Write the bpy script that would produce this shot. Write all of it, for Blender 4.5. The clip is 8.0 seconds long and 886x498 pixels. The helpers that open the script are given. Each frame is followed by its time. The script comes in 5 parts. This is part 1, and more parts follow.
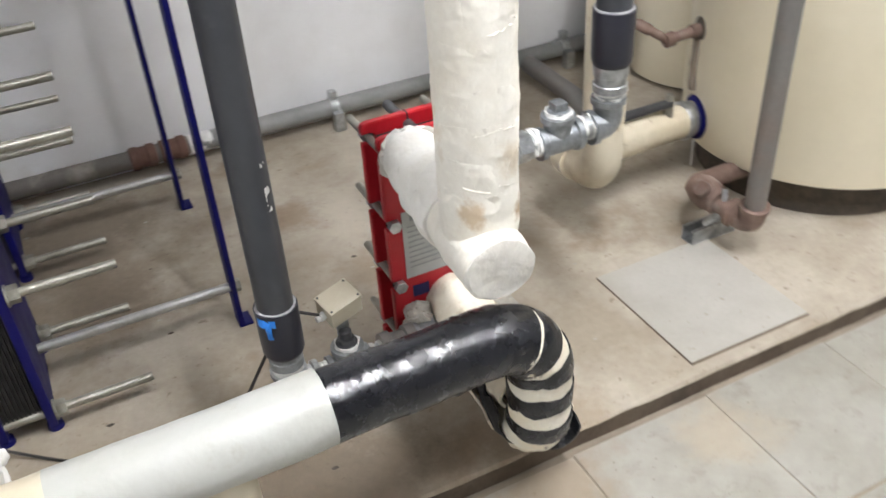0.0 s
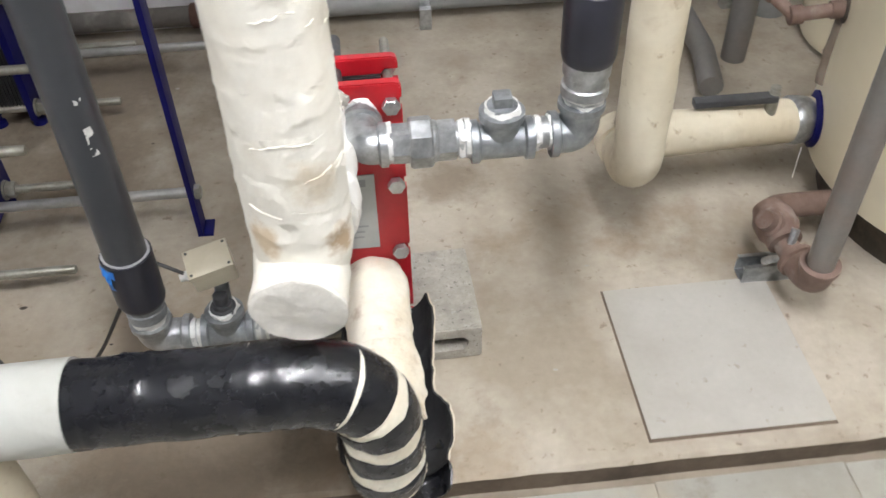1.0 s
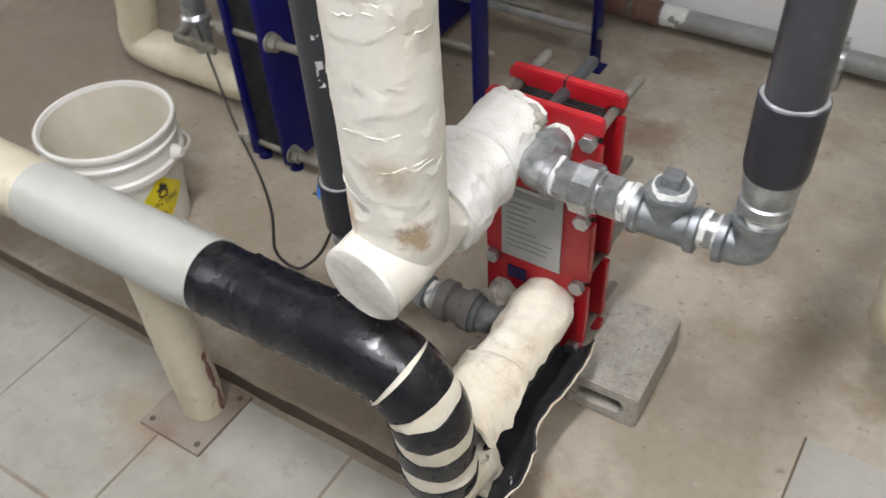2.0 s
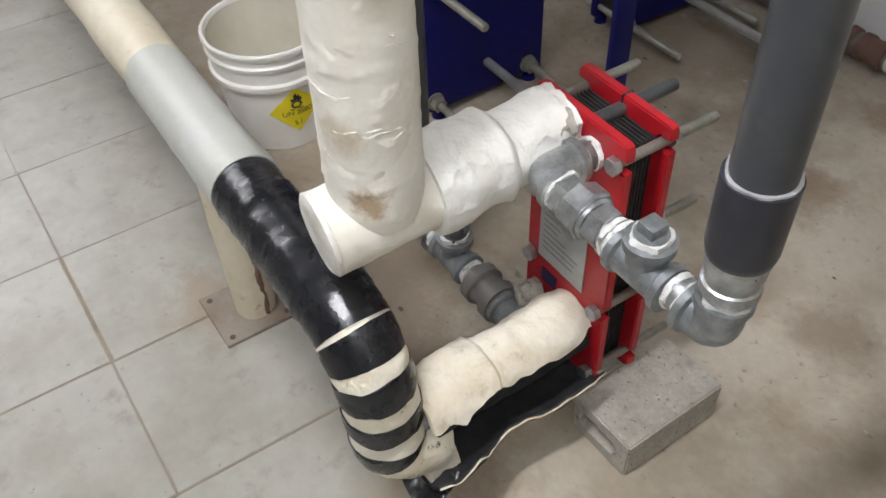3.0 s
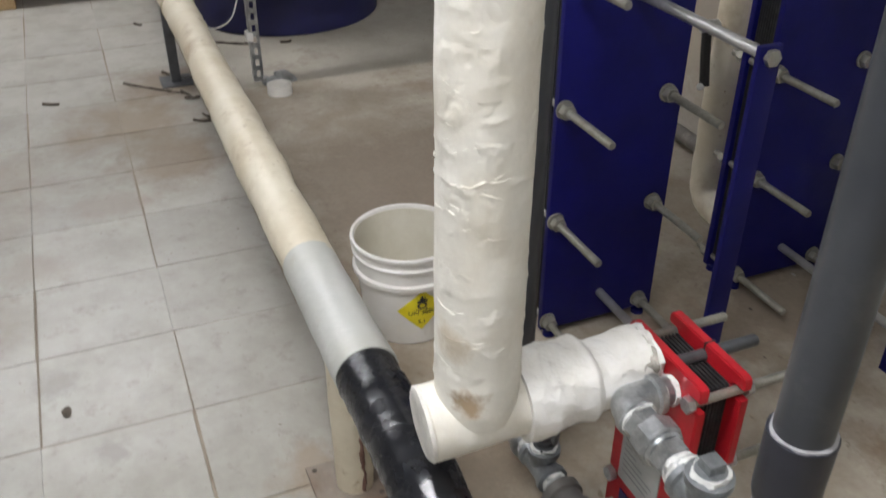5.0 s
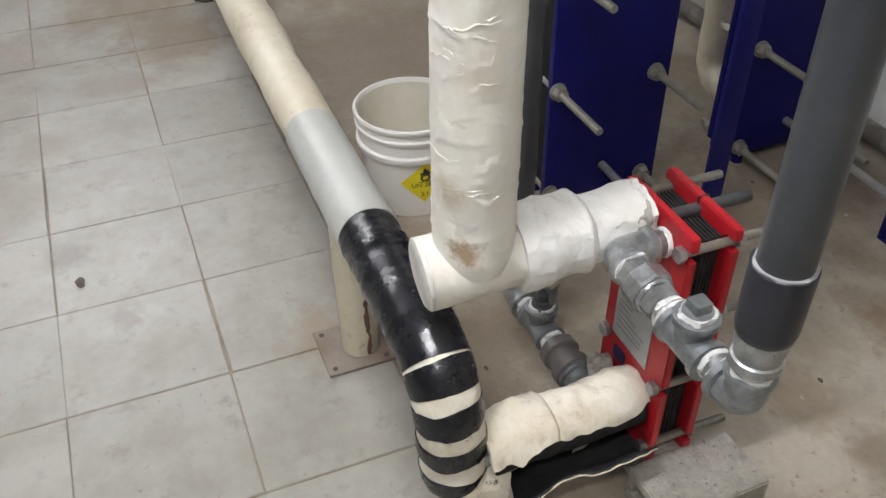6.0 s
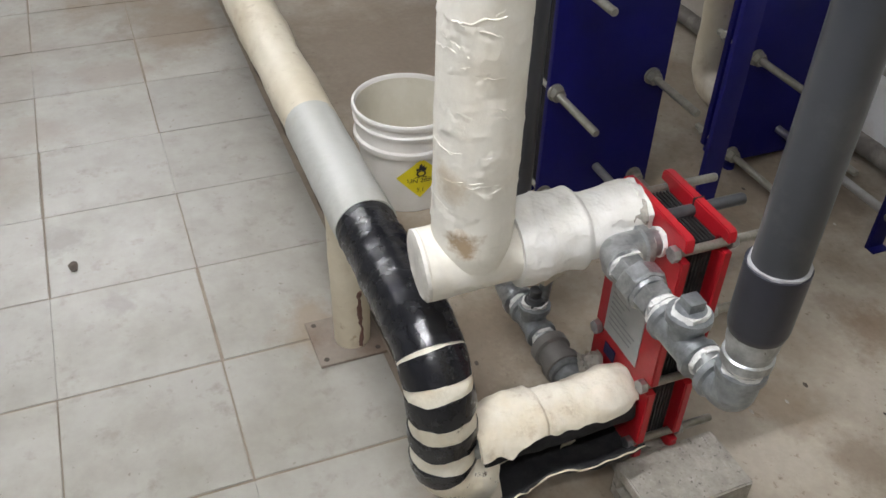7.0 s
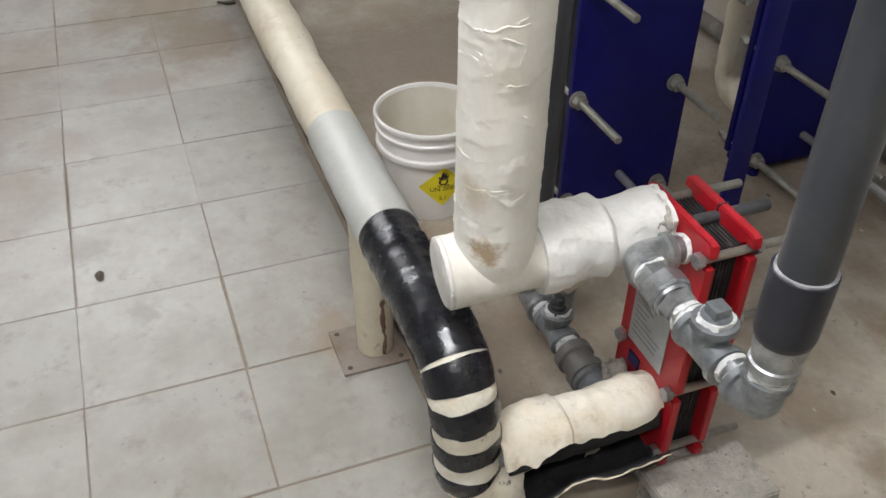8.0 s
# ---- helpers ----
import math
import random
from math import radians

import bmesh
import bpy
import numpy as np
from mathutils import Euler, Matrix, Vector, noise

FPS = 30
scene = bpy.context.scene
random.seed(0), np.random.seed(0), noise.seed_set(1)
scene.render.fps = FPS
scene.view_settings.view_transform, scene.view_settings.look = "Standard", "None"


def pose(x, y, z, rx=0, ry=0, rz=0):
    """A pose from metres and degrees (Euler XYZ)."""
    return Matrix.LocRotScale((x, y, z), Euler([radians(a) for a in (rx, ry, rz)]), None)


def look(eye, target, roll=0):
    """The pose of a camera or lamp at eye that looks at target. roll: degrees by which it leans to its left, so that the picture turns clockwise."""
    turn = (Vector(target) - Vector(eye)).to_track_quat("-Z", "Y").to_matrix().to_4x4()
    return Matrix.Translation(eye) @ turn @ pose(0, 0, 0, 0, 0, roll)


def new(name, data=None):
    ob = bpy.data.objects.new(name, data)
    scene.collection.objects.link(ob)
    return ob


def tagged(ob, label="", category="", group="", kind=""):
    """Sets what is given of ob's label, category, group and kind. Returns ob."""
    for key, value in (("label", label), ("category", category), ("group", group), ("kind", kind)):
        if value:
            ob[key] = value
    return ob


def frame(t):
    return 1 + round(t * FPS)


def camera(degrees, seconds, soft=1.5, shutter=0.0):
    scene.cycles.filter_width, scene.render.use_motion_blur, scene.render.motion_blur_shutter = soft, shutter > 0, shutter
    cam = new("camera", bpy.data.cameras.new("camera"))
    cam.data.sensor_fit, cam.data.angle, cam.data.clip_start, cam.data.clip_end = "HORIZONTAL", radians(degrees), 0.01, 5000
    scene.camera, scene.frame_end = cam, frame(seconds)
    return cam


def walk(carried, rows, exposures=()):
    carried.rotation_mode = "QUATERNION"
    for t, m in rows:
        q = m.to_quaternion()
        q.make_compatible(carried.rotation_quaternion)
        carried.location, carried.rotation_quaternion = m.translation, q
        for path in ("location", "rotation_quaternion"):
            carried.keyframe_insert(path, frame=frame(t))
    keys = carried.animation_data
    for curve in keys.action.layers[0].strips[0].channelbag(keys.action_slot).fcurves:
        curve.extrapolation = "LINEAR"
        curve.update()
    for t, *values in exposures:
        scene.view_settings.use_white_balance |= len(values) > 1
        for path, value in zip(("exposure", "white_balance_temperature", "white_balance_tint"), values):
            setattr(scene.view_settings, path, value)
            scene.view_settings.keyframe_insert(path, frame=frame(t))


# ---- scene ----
cam = camera(52.8, 8.0, 1.5, 0.25)
PATH = [
    (0, (0.35, 0.061, 1.364), (1.03, 1.544, 0.206), -3.8),
    (0.5, (0.679, 0.09, 1.35), (0.938, 1.695, 0.185), -1.4),
    (1, (0.965, 0.28, 1.329), (1.1, 1.716, -0.057), -1.3),
    (1.5, (1.212, 0.354, 1.33), (0.843, 1.73, -0.073), -1.6),
    (2, (1.378, 0.42, 1.349), (0.556, 1.606, -0.036), -3.7),
    (2.2, (1.4, 0.499, 1.348), (0.504, 1.577, -0.079), -2.8),
    (3.3, (1.688, 0.712, 1.336), (0.402, 1.36, -0.052), -3.7),
    (3.5, (1.711, 0.696, 1.374), (0.367, 1.315, 0.028), -4.6),
    (4, (1.697, 0.662, 1.458), (0.163, 1.302, 0.345), -4.1),
    (4.5, (1.666, 0.667, 1.479), (0.097, 1.367, 0.455), -3.6),
    (5, (1.744, 0.649, 1.462), (0.182, 1.295, 0.393), 0.3),
    (5.2, (1.77, 0.648, 1.434), (0.28, 1.252, 0.245), 1.1),
    (6.5, (1.809, 0.637, 1.421), (0.37, 1.218, 0.159), -0.2),
    (7, (1.817, 0.622, 1.421), (0.377, 1.225, 0.17), 2.1),
    (7.5, (1.813, 0.618, 1.418), (0.367, 1.223, 0.176), 2.6),
    (8, (1.818, 0.62, 1.42), (0.349, 1.181, 0.184), 0.7),
]
EXPOSURE = [(0.0, 0.15), (1.0, 0.07), (1.5, -0.15), (2.0, -0.27), (3.5, -0.40), (4.5, -0.48), (6.5, -0.45), (8.0, -0.45)]
walk(cam, [(t, look(eye, target, roll)) for t, eye, target, roll in PATH], EXPOSURE)

# ---- light and exposure ----
world = bpy.data.worlds.new("world")
scene.world = world
world.use_nodes = True
world.node_tree.nodes["Background"].inputs[0].default_value = (0.9, 0.95, 1.0, 1)
world.node_tree.nodes["Background"].inputs[1].default_value = 0.05

PLINTH = 0.046      # top of the concrete plinth over the tiles
CEIL = 2.8
WALL_N, WALL_S, WALL_W, WALL_E = 2.6, -2.6, -4.9, 3.3


# ---- mesh helpers ----
def mesh_of(name, bm, material, smooth=35):
    me = bpy.data.meshes.new(name)
    bmesh.ops.recalc_face_normals(bm, faces=bm.faces)
    bm.to_mesh(me)
    bm.free()
    me.materials.append(material)
    if smooth:
        me.polygons.foreach_set("use_smooth", [True] * len(me.polygons))
        me.set_sharp_from_angle(angle=radians(smooth))
    return me


def thing(name, at, label, category, group="", kind=""):
    """An Empty at the base of a thing."""
    ob = new(name)
    ob.empty_display_size = 0.05
    ob.location = at
    return tagged(ob, label, category, group, kind)


def part(name, bm, material, parent, label="", smooth=35):
    """One mesh, built in world coordinates, under a thing or a part."""
    ob = new(name, mesh_of(name, bm, material, smooth))
    top = parent
    while top.parent:
        top = top.parent
    ob.parent = parent
    if parent == top:
        ob.matrix_parent_inverse = Matrix.Translation(-Vector(top.location))
    return tagged(ob, label)


def single(name, bm, material, label, category, group="", kind="", smooth=35):
    """A thing that is one mesh; its origin stays at the world's."""
    return tagged(new(name, mesh_of(name, bm, material, smooth)), label, category, group, kind)


def box(x0, y0, z0, x1, y1, z1, bevel=0.0, bm=None, seg=2):
    own = bmesh.new()
    m = Matrix.Translation(((x0 + x1) / 2, (y0 + y1) / 2, (z0 + z1) / 2)) @ Matrix.Diagonal((x1 - x0, y1 - y0, z1 - z0, 1))
    bmesh.ops.create_cube(own, size=1, matrix=m)
    if bevel:
        bmesh.ops.bevel(own, geom=own.edges[:], offset=bevel, segments=seg, affect="EDGES", profile=0.6)
    return merge(bm, own)


def merge(bm, own):
    if bm is None:
        return own
    tmp = bpy.data.meshes.new("tmp")
    own.to_mesh(tmp)
    bm.from_mesh(tmp)
    own.free()
    bpy.data.meshes.remove(tmp)
    return bm


def axes(direction):
    d = Vector(direction).normalized()
    side = Vector((0, 0, 1)).cross(d)
    if side.length < 1e-3:
        side = Vector((1, 0, 0))
    side.normalize()
    return d, side, d.cross(side)


def turned(a, direction, profile, seg=24, bm=None, flat=0):
    """A body of rings (distance along direction from a, radius), closed at both ends; flat=6 gives a hexagon."""
    own = bmesh.new()
    a = Vector(a)
    d, u, v = axes(direction)
    n = flat or seg
    rings = []
    for s, r in profile:
        rings.append([own.verts.new(a + d * s + (u * math.cos(2 * math.pi * k / n) + v * math.sin(2 * math.pi * k / n)) * r) for k in range(n)])
    for p, q in zip(rings, rings[1:]):
        for k in range(n):
            own.faces.new((p[k], p[(k + 1) % n], q[(k + 1) % n], q[k]))
    own.faces.new(rings[0][::-1])
    own.faces.new(rings[-1])
    return merge(bm, own)


def rounded(points, radius, n=8):
    """A polyline with its inner corners rounded."""
    pts = [Vector(p) for p in points]
    out = [pts[0]]
    for p, q, r in zip(pts, pts[1:], pts[2:]):
        a, b = (p - q), (r - q)
        k = min(radius, a.length * 0.49, b.length * 0.49)
        a, b = q + a.normalized() * k, q + b.normalized() * k
        for i in range(n + 1):
            t = i / n
            out.append(a * (1 - t) ** 2 + q * (2 * t * (1 - t)) + b * t * t)
    out.append(pts[-1])
    return out


def evenly(points, step):
    out, pts = [], [Vector(p) for p in points]
    for p, q in zip(pts, pts[1:]):
        n = max(1, int((q - p).length / step))
        out += [p.lerp(q, i / n) for i in range(n)]
    return out + [pts[-1]]


def cut(pts, span, step):
    """The stretch of a polyline between two lengths."""
    run = [0.0]
    for p, q in zip(pts, pts[1:]):
        run.append(run[-1] + (q - p).length)
    a, b = max(0.0, span[0]), min(run[-1], span[1])
    n = max(2, int((b - a) / step) + 1)
    out, k = [], 0
    for i in range(n + 1):
        s = a + (b - a) * i / n
        while k < len(run) - 2 and run[k + 1] < s:
            k += 1
        out.append(pts[k].lerp(pts[k + 1], (s - run[k]) / max(1e-9, run[k + 1] - run[k])))
    return out


def sweep(points, radius, seg=20, step=0.03, rough=0.0, freq=14.0, bm=None, arc=None, caps=True, ridges=(), span=None, fray=0.0):
    """A tube along points. radius: a number or a function of the length along it. rough: metres of lumps. arc: (from, to)
    degrees of the section for an open shell. ridges: lengths at which a wrap's edge stands out. span: a stretch of the length."""
    own = bmesh.new()
    pts = evenly(points, step)
    if span:
        pts, shift = cut(pts, span, step), span[0]
        span = None
    else:
        shift = 0.0
    length, s = [shift], shift
    for p, q in zip(pts, pts[1:]):
        s += (q - p).length
        length.append(s)
    d0 = (pts[1] - pts[0]).normalized()
    _, u, v = axes(d0)
    rings = []
    for i, p in enumerate(pts):
        d = (pts[min(i + 1, len(pts) - 1)] - pts[max(i - 1, 0)]).normalized()
        u = (u - d * u.dot(d)).normalized()
        v = d.cross(u)
        r = radius(length[i]) if callable(radius) else radius
        ring = []
        for k in range(seg + (1 if arc else 0)):
            ang = 2 * math.pi * k / seg if not arc else radians(arc[0] + (arc[1] - arc[0]) * k / seg)
            way = u * math.cos(ang) + v * math.sin(ang)
            q = p + way * r
            if rough:
                q += way * rough * (noise.noise(q * freq) + 0.5 * noise.noise(q * freq * 2.7))
            if fray:
                w = (length[i] - length[0]) / (length[-1] - length[0])
                ends = [noise.noise(way * 1.1 + Vector((length[e] * 37, e, 2))) + 0.5 * noise.noise(way * 4.5 + Vector((length[e] * 53, 1, e))) for e in (0, -1)]
                q += d * fray * (ends[0] * (1 - w) ** 3 + ends[1] * w ** 3)
            for rid in ridges:
                wob = rid + 0.016 * noise.noise(way * 1.3 + Vector((rid * 9, 0, 0))) + 0.004 * noise.noise(way * 6 + Vector((rid * 5, 2, 0)))
                gap = length[i] - wob
                if 0 <= gap < 0.011:
                    hold = min(1.0, max(0.0, 0.35 + 1.9 * noise.noise(way * 1.9 + Vector((0, rid * 13, 4)))))
                    q += way * 0.0020 * hold * (1 - gap / 0.011)
            ring.append(own.verts.new(q))
        rings.append(ring)
    n = len(rings[0])
    for p, q in zip(rings, rings[1:]):
        for k in range(n if not arc else n - 1):
            own.faces.new((p[k], p[(k + 1) % n], q[(k + 1) % n], q[k]))
    if caps and not arc:
        own.faces.new(rings[0][::-1])
        own.faces.new(rings[-1])
    return merge(bm, own)


def thicken(bm, depth):
    """Gives an open shell a thickness."""
    bmesh.ops.recalc_face_normals(bm, faces=bm.faces)
    bmesh.ops.solidify(bm, geom=bm.faces[:], thickness=depth)
    return bm


# ---- materials ----
def material(name, color, rough=0.5, metal=0.0, second=None, scale=6.0, mix=(0.4, 0.65), grain=0.06, bump=0.2, bump_scale=60.0, third=None,
             third_scale=1.5, third_mix=(0.55, 0.75), coat=0.0, vary=0.0, spec=0.5, rough_var=0.15, stretch=(1, 1, 1), spots=(), relief=None, fleck=None, laps=None):
    """A surface with stains at one scale, blotches at a second, grain and relief."""
    m = bpy.data.materials.new(name)
    m.use_nodes = True
    nt = m.node_tree
    nodes, links = nt.nodes, nt.links
    bsdf = nodes["Principled BSDF"]
    geo = nodes.new("ShaderNodeNewGeometry")
    mapping = nodes.new("ShaderNodeMapping")
    mapping.inputs["Scale"].default_value = stretch
    links.new(geo.outputs["Position"], mapping.inputs[0])

    def noise_node(s, detail=5.0, rgh=0.6):
        n = nodes.new("ShaderNodeTexNoise")
        n.inputs["Scale"].default_value = s
        n.inputs["Detail"].default_value = detail
        n.inputs["Roughness"].default_value = rgh
        links.new(mapping.outputs[0], n.inputs["Vector"])
        return n.outputs["Fac"]

    def ramp(src, lo, hi):
        r = nodes.new("ShaderNodeMapRange")
        r.inputs["From Min"].default_value, r.inputs["From Max"].default_value = lo, hi
        links.new(src, r.inputs["Value"])
        return r.outputs["Result"]

    def blend(fac, a, b, mode="MIX"):
        x = nodes.new("ShaderNodeMix")
        x.data_type, x.blend_type = "RGBA", mode
        if isinstance(fac, float):
            x.inputs[0].default_value = fac
        else:
            links.new(fac, x.inputs[0])
        for sock, val in ((x.inputs[6], a), (x.inputs[7], b)):
            if isinstance(val, tuple):
                sock.default_value = (*val, 1)
            else:
                links.new(val, sock)
        return x.outputs[2]

    col = color
    if second:
        col = blend(ramp(noise_node(scale), *mix), col, second)
    if third:
        col = blend(ramp(noise_node(third_scale, 8.0, 0.65), *third_mix), col, third)
    if fleck:
        col = blend(ramp(noise_node(fleck[0], 4.0, 0.6), fleck[1], fleck[2]), col, fleck[3])
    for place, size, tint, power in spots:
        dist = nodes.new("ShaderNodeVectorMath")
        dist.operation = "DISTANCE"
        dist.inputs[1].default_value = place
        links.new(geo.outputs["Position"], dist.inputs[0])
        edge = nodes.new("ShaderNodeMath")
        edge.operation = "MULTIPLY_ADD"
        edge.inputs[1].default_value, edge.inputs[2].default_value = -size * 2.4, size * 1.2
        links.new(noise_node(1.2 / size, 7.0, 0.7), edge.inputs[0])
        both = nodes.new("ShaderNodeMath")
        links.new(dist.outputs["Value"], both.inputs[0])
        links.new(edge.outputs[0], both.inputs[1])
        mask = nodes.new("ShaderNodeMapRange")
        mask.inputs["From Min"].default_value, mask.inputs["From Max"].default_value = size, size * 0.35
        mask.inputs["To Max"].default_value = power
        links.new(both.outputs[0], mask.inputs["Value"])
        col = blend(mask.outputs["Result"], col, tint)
    g = nodes.new("ShaderNodeMapRange")
    g.inputs["To Min"].default_value, g.inputs["To Max"].default_value = 1 - grain * 2, 1 + grain * 2
    links.new(noise_node(bump_scale * 1.3, 3.0), g.inputs["Value"])
    rgb = nodes.new("ShaderNodeCombineColor")
    for k in range(3):
        links.new(g.outputs["Result"], rgb.inputs[k])
    col = blend(1.0, col, rgb.outputs[0], "MULTIPLY")
    if vary:
        info = nodes.new("ShaderNodeObjectInfo")
        v = nodes.new("ShaderNodeMapRange")
        v.inputs["To Min"].default_value, v.inputs["To Max"].default_value = 1 - vary, 1 + vary
        links.new(info.outputs["Random"], v.inputs["Value"])
        cc = nodes.new("ShaderNodeCombineColor")
        for k in range(3):
            links.new(v.outputs["Result"], cc.inputs[k])
        col = blend(1.0, col, cc.outputs[0], "MULTIPLY")
    links.new(col, bsdf.inputs["Base Color"])
    rr = nodes.new("ShaderNodeMapRange")
    rr.inputs["To Min"].default_value, rr.inputs["To Max"].default_value = max(0.03, rough - rough_var), min(1, rough + rough_var)
    links.new(noise_node(scale * 2.3), rr.inputs["Value"])
    links.new(rr.outputs["Result"], bsdf.inputs["Roughness"])
    bsdf.inputs["Metallic"].default_value = metal
    bsdf.inputs["Coat Weight"].default_value = coat
    bsdf.inputs["Specular IOR Level"].default_value = spec
    if bump:
        b = nodes.new("ShaderNodeBump")
        b.inputs["Strength"].default_value = bump
        b.inputs["Distance"].default_value = 0.004
        links.new(noise_node(bump_scale, 6.0), b.inputs["Height"])
        if relief:
            b2 = nodes.new("ShaderNodeBump")
            b2.inputs["Strength"].default_value, b2.inputs["Distance"].default_value = relief[1], 0.012
            links.new(ramp(noise_node(relief[0], 4.5, 0.55), 0.3, 0.72), b2.inputs["Height"])
            links.new(b2.outputs["Normal"], b.inputs["Normal"])
        if laps:
            wave = nodes.new("ShaderNodeTexWave")
            wave.wave_type, wave.bands_direction, wave.wave_profile = "BANDS", "Z", "SAW"
            for key, val in (("Scale", laps[0]), ("Distortion", laps[2]), ("Detail", 2.0), ("Detail Scale", 1.3), ("Detail Roughness", 0.5)):
                wave.inputs[key].default_value = val
            links.new(mapping.outputs[0], wave.inputs["Vector"])
            part_of = nodes.new("ShaderNodeMath")
            part_of.operation = "MULTIPLY"
            links.new(wave.outputs["Fac"], part_of.inputs[0])
            links.new(ramp(noise_node(11.0, 3.0), 0.475, 0.59), part_of.inputs[1])
            b3 = nodes.new("ShaderNodeBump")
            b3.inputs["Strength"].default_value, b3.inputs["Distance"].default_value = laps[1], 0.0055
            links.new(part_of.outputs[0], b3.inputs["Height"])
            links.new(b.outputs["Normal"], b3.inputs["Normal"])
            b = b3
        links.new(b.outputs["Normal"], bsdf.inputs["Normal"])
    return m


def glowing(name, color, strength):
    m = bpy.data.materials.new(name)
    m.use_nodes = True
    b = m.node_tree.nodes["Principled BSDF"]
    b.inputs["Emission Color"].default_value = (*color, 1)
    b.inputs["Emission Strength"].default_value = strength
    return m


M_CONCRETE = material("plinth_concrete", (0.43, 0.385, 0.315), 0.75, fleck=(48.0, 0.63, 0.72, (0.24, 0.195, 0.145)), second=(0.32, 0.272, 0.21), scale=4.2, mix=(0.40, 0.62), third=(0.25, 0.19, 0.13),
                      third_scale=3.4, third_mix=(0.57, 0.74), bump=0.3, bump_scale=45, grain=0.07,
                      # Brown stains; the two along the front edge also carry the pipe's shade.
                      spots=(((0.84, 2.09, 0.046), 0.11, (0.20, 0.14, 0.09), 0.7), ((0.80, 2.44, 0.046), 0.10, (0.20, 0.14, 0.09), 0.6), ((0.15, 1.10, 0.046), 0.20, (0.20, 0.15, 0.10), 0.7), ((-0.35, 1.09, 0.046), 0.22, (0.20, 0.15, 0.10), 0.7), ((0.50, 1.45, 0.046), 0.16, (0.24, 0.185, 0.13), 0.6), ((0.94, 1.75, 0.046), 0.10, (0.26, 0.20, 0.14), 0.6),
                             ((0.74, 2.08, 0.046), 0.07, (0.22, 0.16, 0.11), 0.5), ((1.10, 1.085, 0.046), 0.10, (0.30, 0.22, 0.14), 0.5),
                             # Wide pools by pail, pipes and exchangers: dirt with shade put into the colour.
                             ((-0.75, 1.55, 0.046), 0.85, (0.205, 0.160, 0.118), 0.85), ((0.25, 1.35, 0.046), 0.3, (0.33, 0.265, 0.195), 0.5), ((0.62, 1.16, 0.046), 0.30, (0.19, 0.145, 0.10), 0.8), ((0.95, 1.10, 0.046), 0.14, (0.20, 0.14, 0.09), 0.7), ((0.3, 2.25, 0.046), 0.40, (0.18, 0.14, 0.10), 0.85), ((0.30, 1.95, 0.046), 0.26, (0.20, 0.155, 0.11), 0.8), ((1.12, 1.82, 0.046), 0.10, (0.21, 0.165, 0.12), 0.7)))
M_SCREED = material("dusty_screed", (0.40, 0.37, 0.31), 0.75, second=(0.33, 0.30, 0.245), scale=3.5, third=(0.22, 0.18, 0.135), third_scale=4.0, third_mix=(0.58, 0.76), fleck=(40.0, 0.66, 0.74, (0.2, 0.165, 0.13)), bump=0.2, bump_scale=40, grain=0.05)
# Much darker than the plinth's top: dirt, plus the side's shade in the colour.
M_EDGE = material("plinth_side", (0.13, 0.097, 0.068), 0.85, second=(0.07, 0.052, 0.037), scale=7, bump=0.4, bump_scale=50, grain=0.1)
M_TILE = material("floor_tile", (0.345, 0.332, 0.296), 0.40, second=(0.28, 0.264, 0.226), scale=5.5, mix=(0.42, 0.66), third=(0.25, 0.228, 0.19), third_scale=14.0,
                  third_mix=(0.56, 0.71), fleck=(60.0, 0.655, 0.73, (0.20, 0.17, 0.14)), bump=0.08, bump_scale=30, grain=0.04, vary=0.06,
                  spots=(((0.35, 0.93, 0), 0.12, (0.25, 0.18, 0.115), 0.6), ((-1.2, 0.05, 0), 0.5, (0.225, 0.175, 0.13), 0.6), ((-0.95, -0.25, 0), 0.3, (0.225, 0.175, 0.13), 0.55), ((-0.55, 0.20, 0), 0.2, (0.23, 0.185, 0.14), 0.5), ((-0.35, 0.12, 0), 0.16, (0.28, 0.235, 0.19), 0.5), ((-1.30, 0.84, 0), 0.26, (0.19, 0.14, 0.095), 0.8), ((-1.68, 0.76, 0), 0.36, (0.20, 0.15, 0.10), 0.8), ((-2.05, 0.92, 0), 0.30, (0.17, 0.125, 0.085), 0.8),
                         ((-1.05, 0.62, 0), 0.15, (0.27, 0.225, 0.18), 0.6), ((-0.74, 0.36, 0), 0.13, (0.27, 0.23, 0.185), 0.6), ((-0.17, 0.41, 0), 0.07, (0.22, 0.20, 0.175), 0.7),
                         ((0.12, 0.52, 0), 0.05, (0.22, 0.20, 0.175), 0.6), ((0.50, 0.55, 0), 0.07, (0.26, 0.235, 0.20), 0.5), ((1.35, 0.95, 0), 0.12, (0.38, 0.31, 0.22), 0.5), ((1.0, 1.0, 0), 0.16, (0.28, 0.21, 0.145), 0.65)))
M_GROUT = material("grout", (0.29, 0.245, 0.19), 0.9, second=(0.20, 0.165, 0.125), scale=5, bump=0.3)
# Brown spots: grime, together with the exchangers' shade painted onto the wall.
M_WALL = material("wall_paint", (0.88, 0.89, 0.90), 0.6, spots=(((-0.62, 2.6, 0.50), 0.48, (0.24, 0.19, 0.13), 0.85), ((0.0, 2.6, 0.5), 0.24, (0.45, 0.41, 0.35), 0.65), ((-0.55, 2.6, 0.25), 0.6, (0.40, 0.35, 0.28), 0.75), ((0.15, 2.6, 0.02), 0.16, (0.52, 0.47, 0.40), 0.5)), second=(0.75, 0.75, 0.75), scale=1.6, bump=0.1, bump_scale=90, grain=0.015)
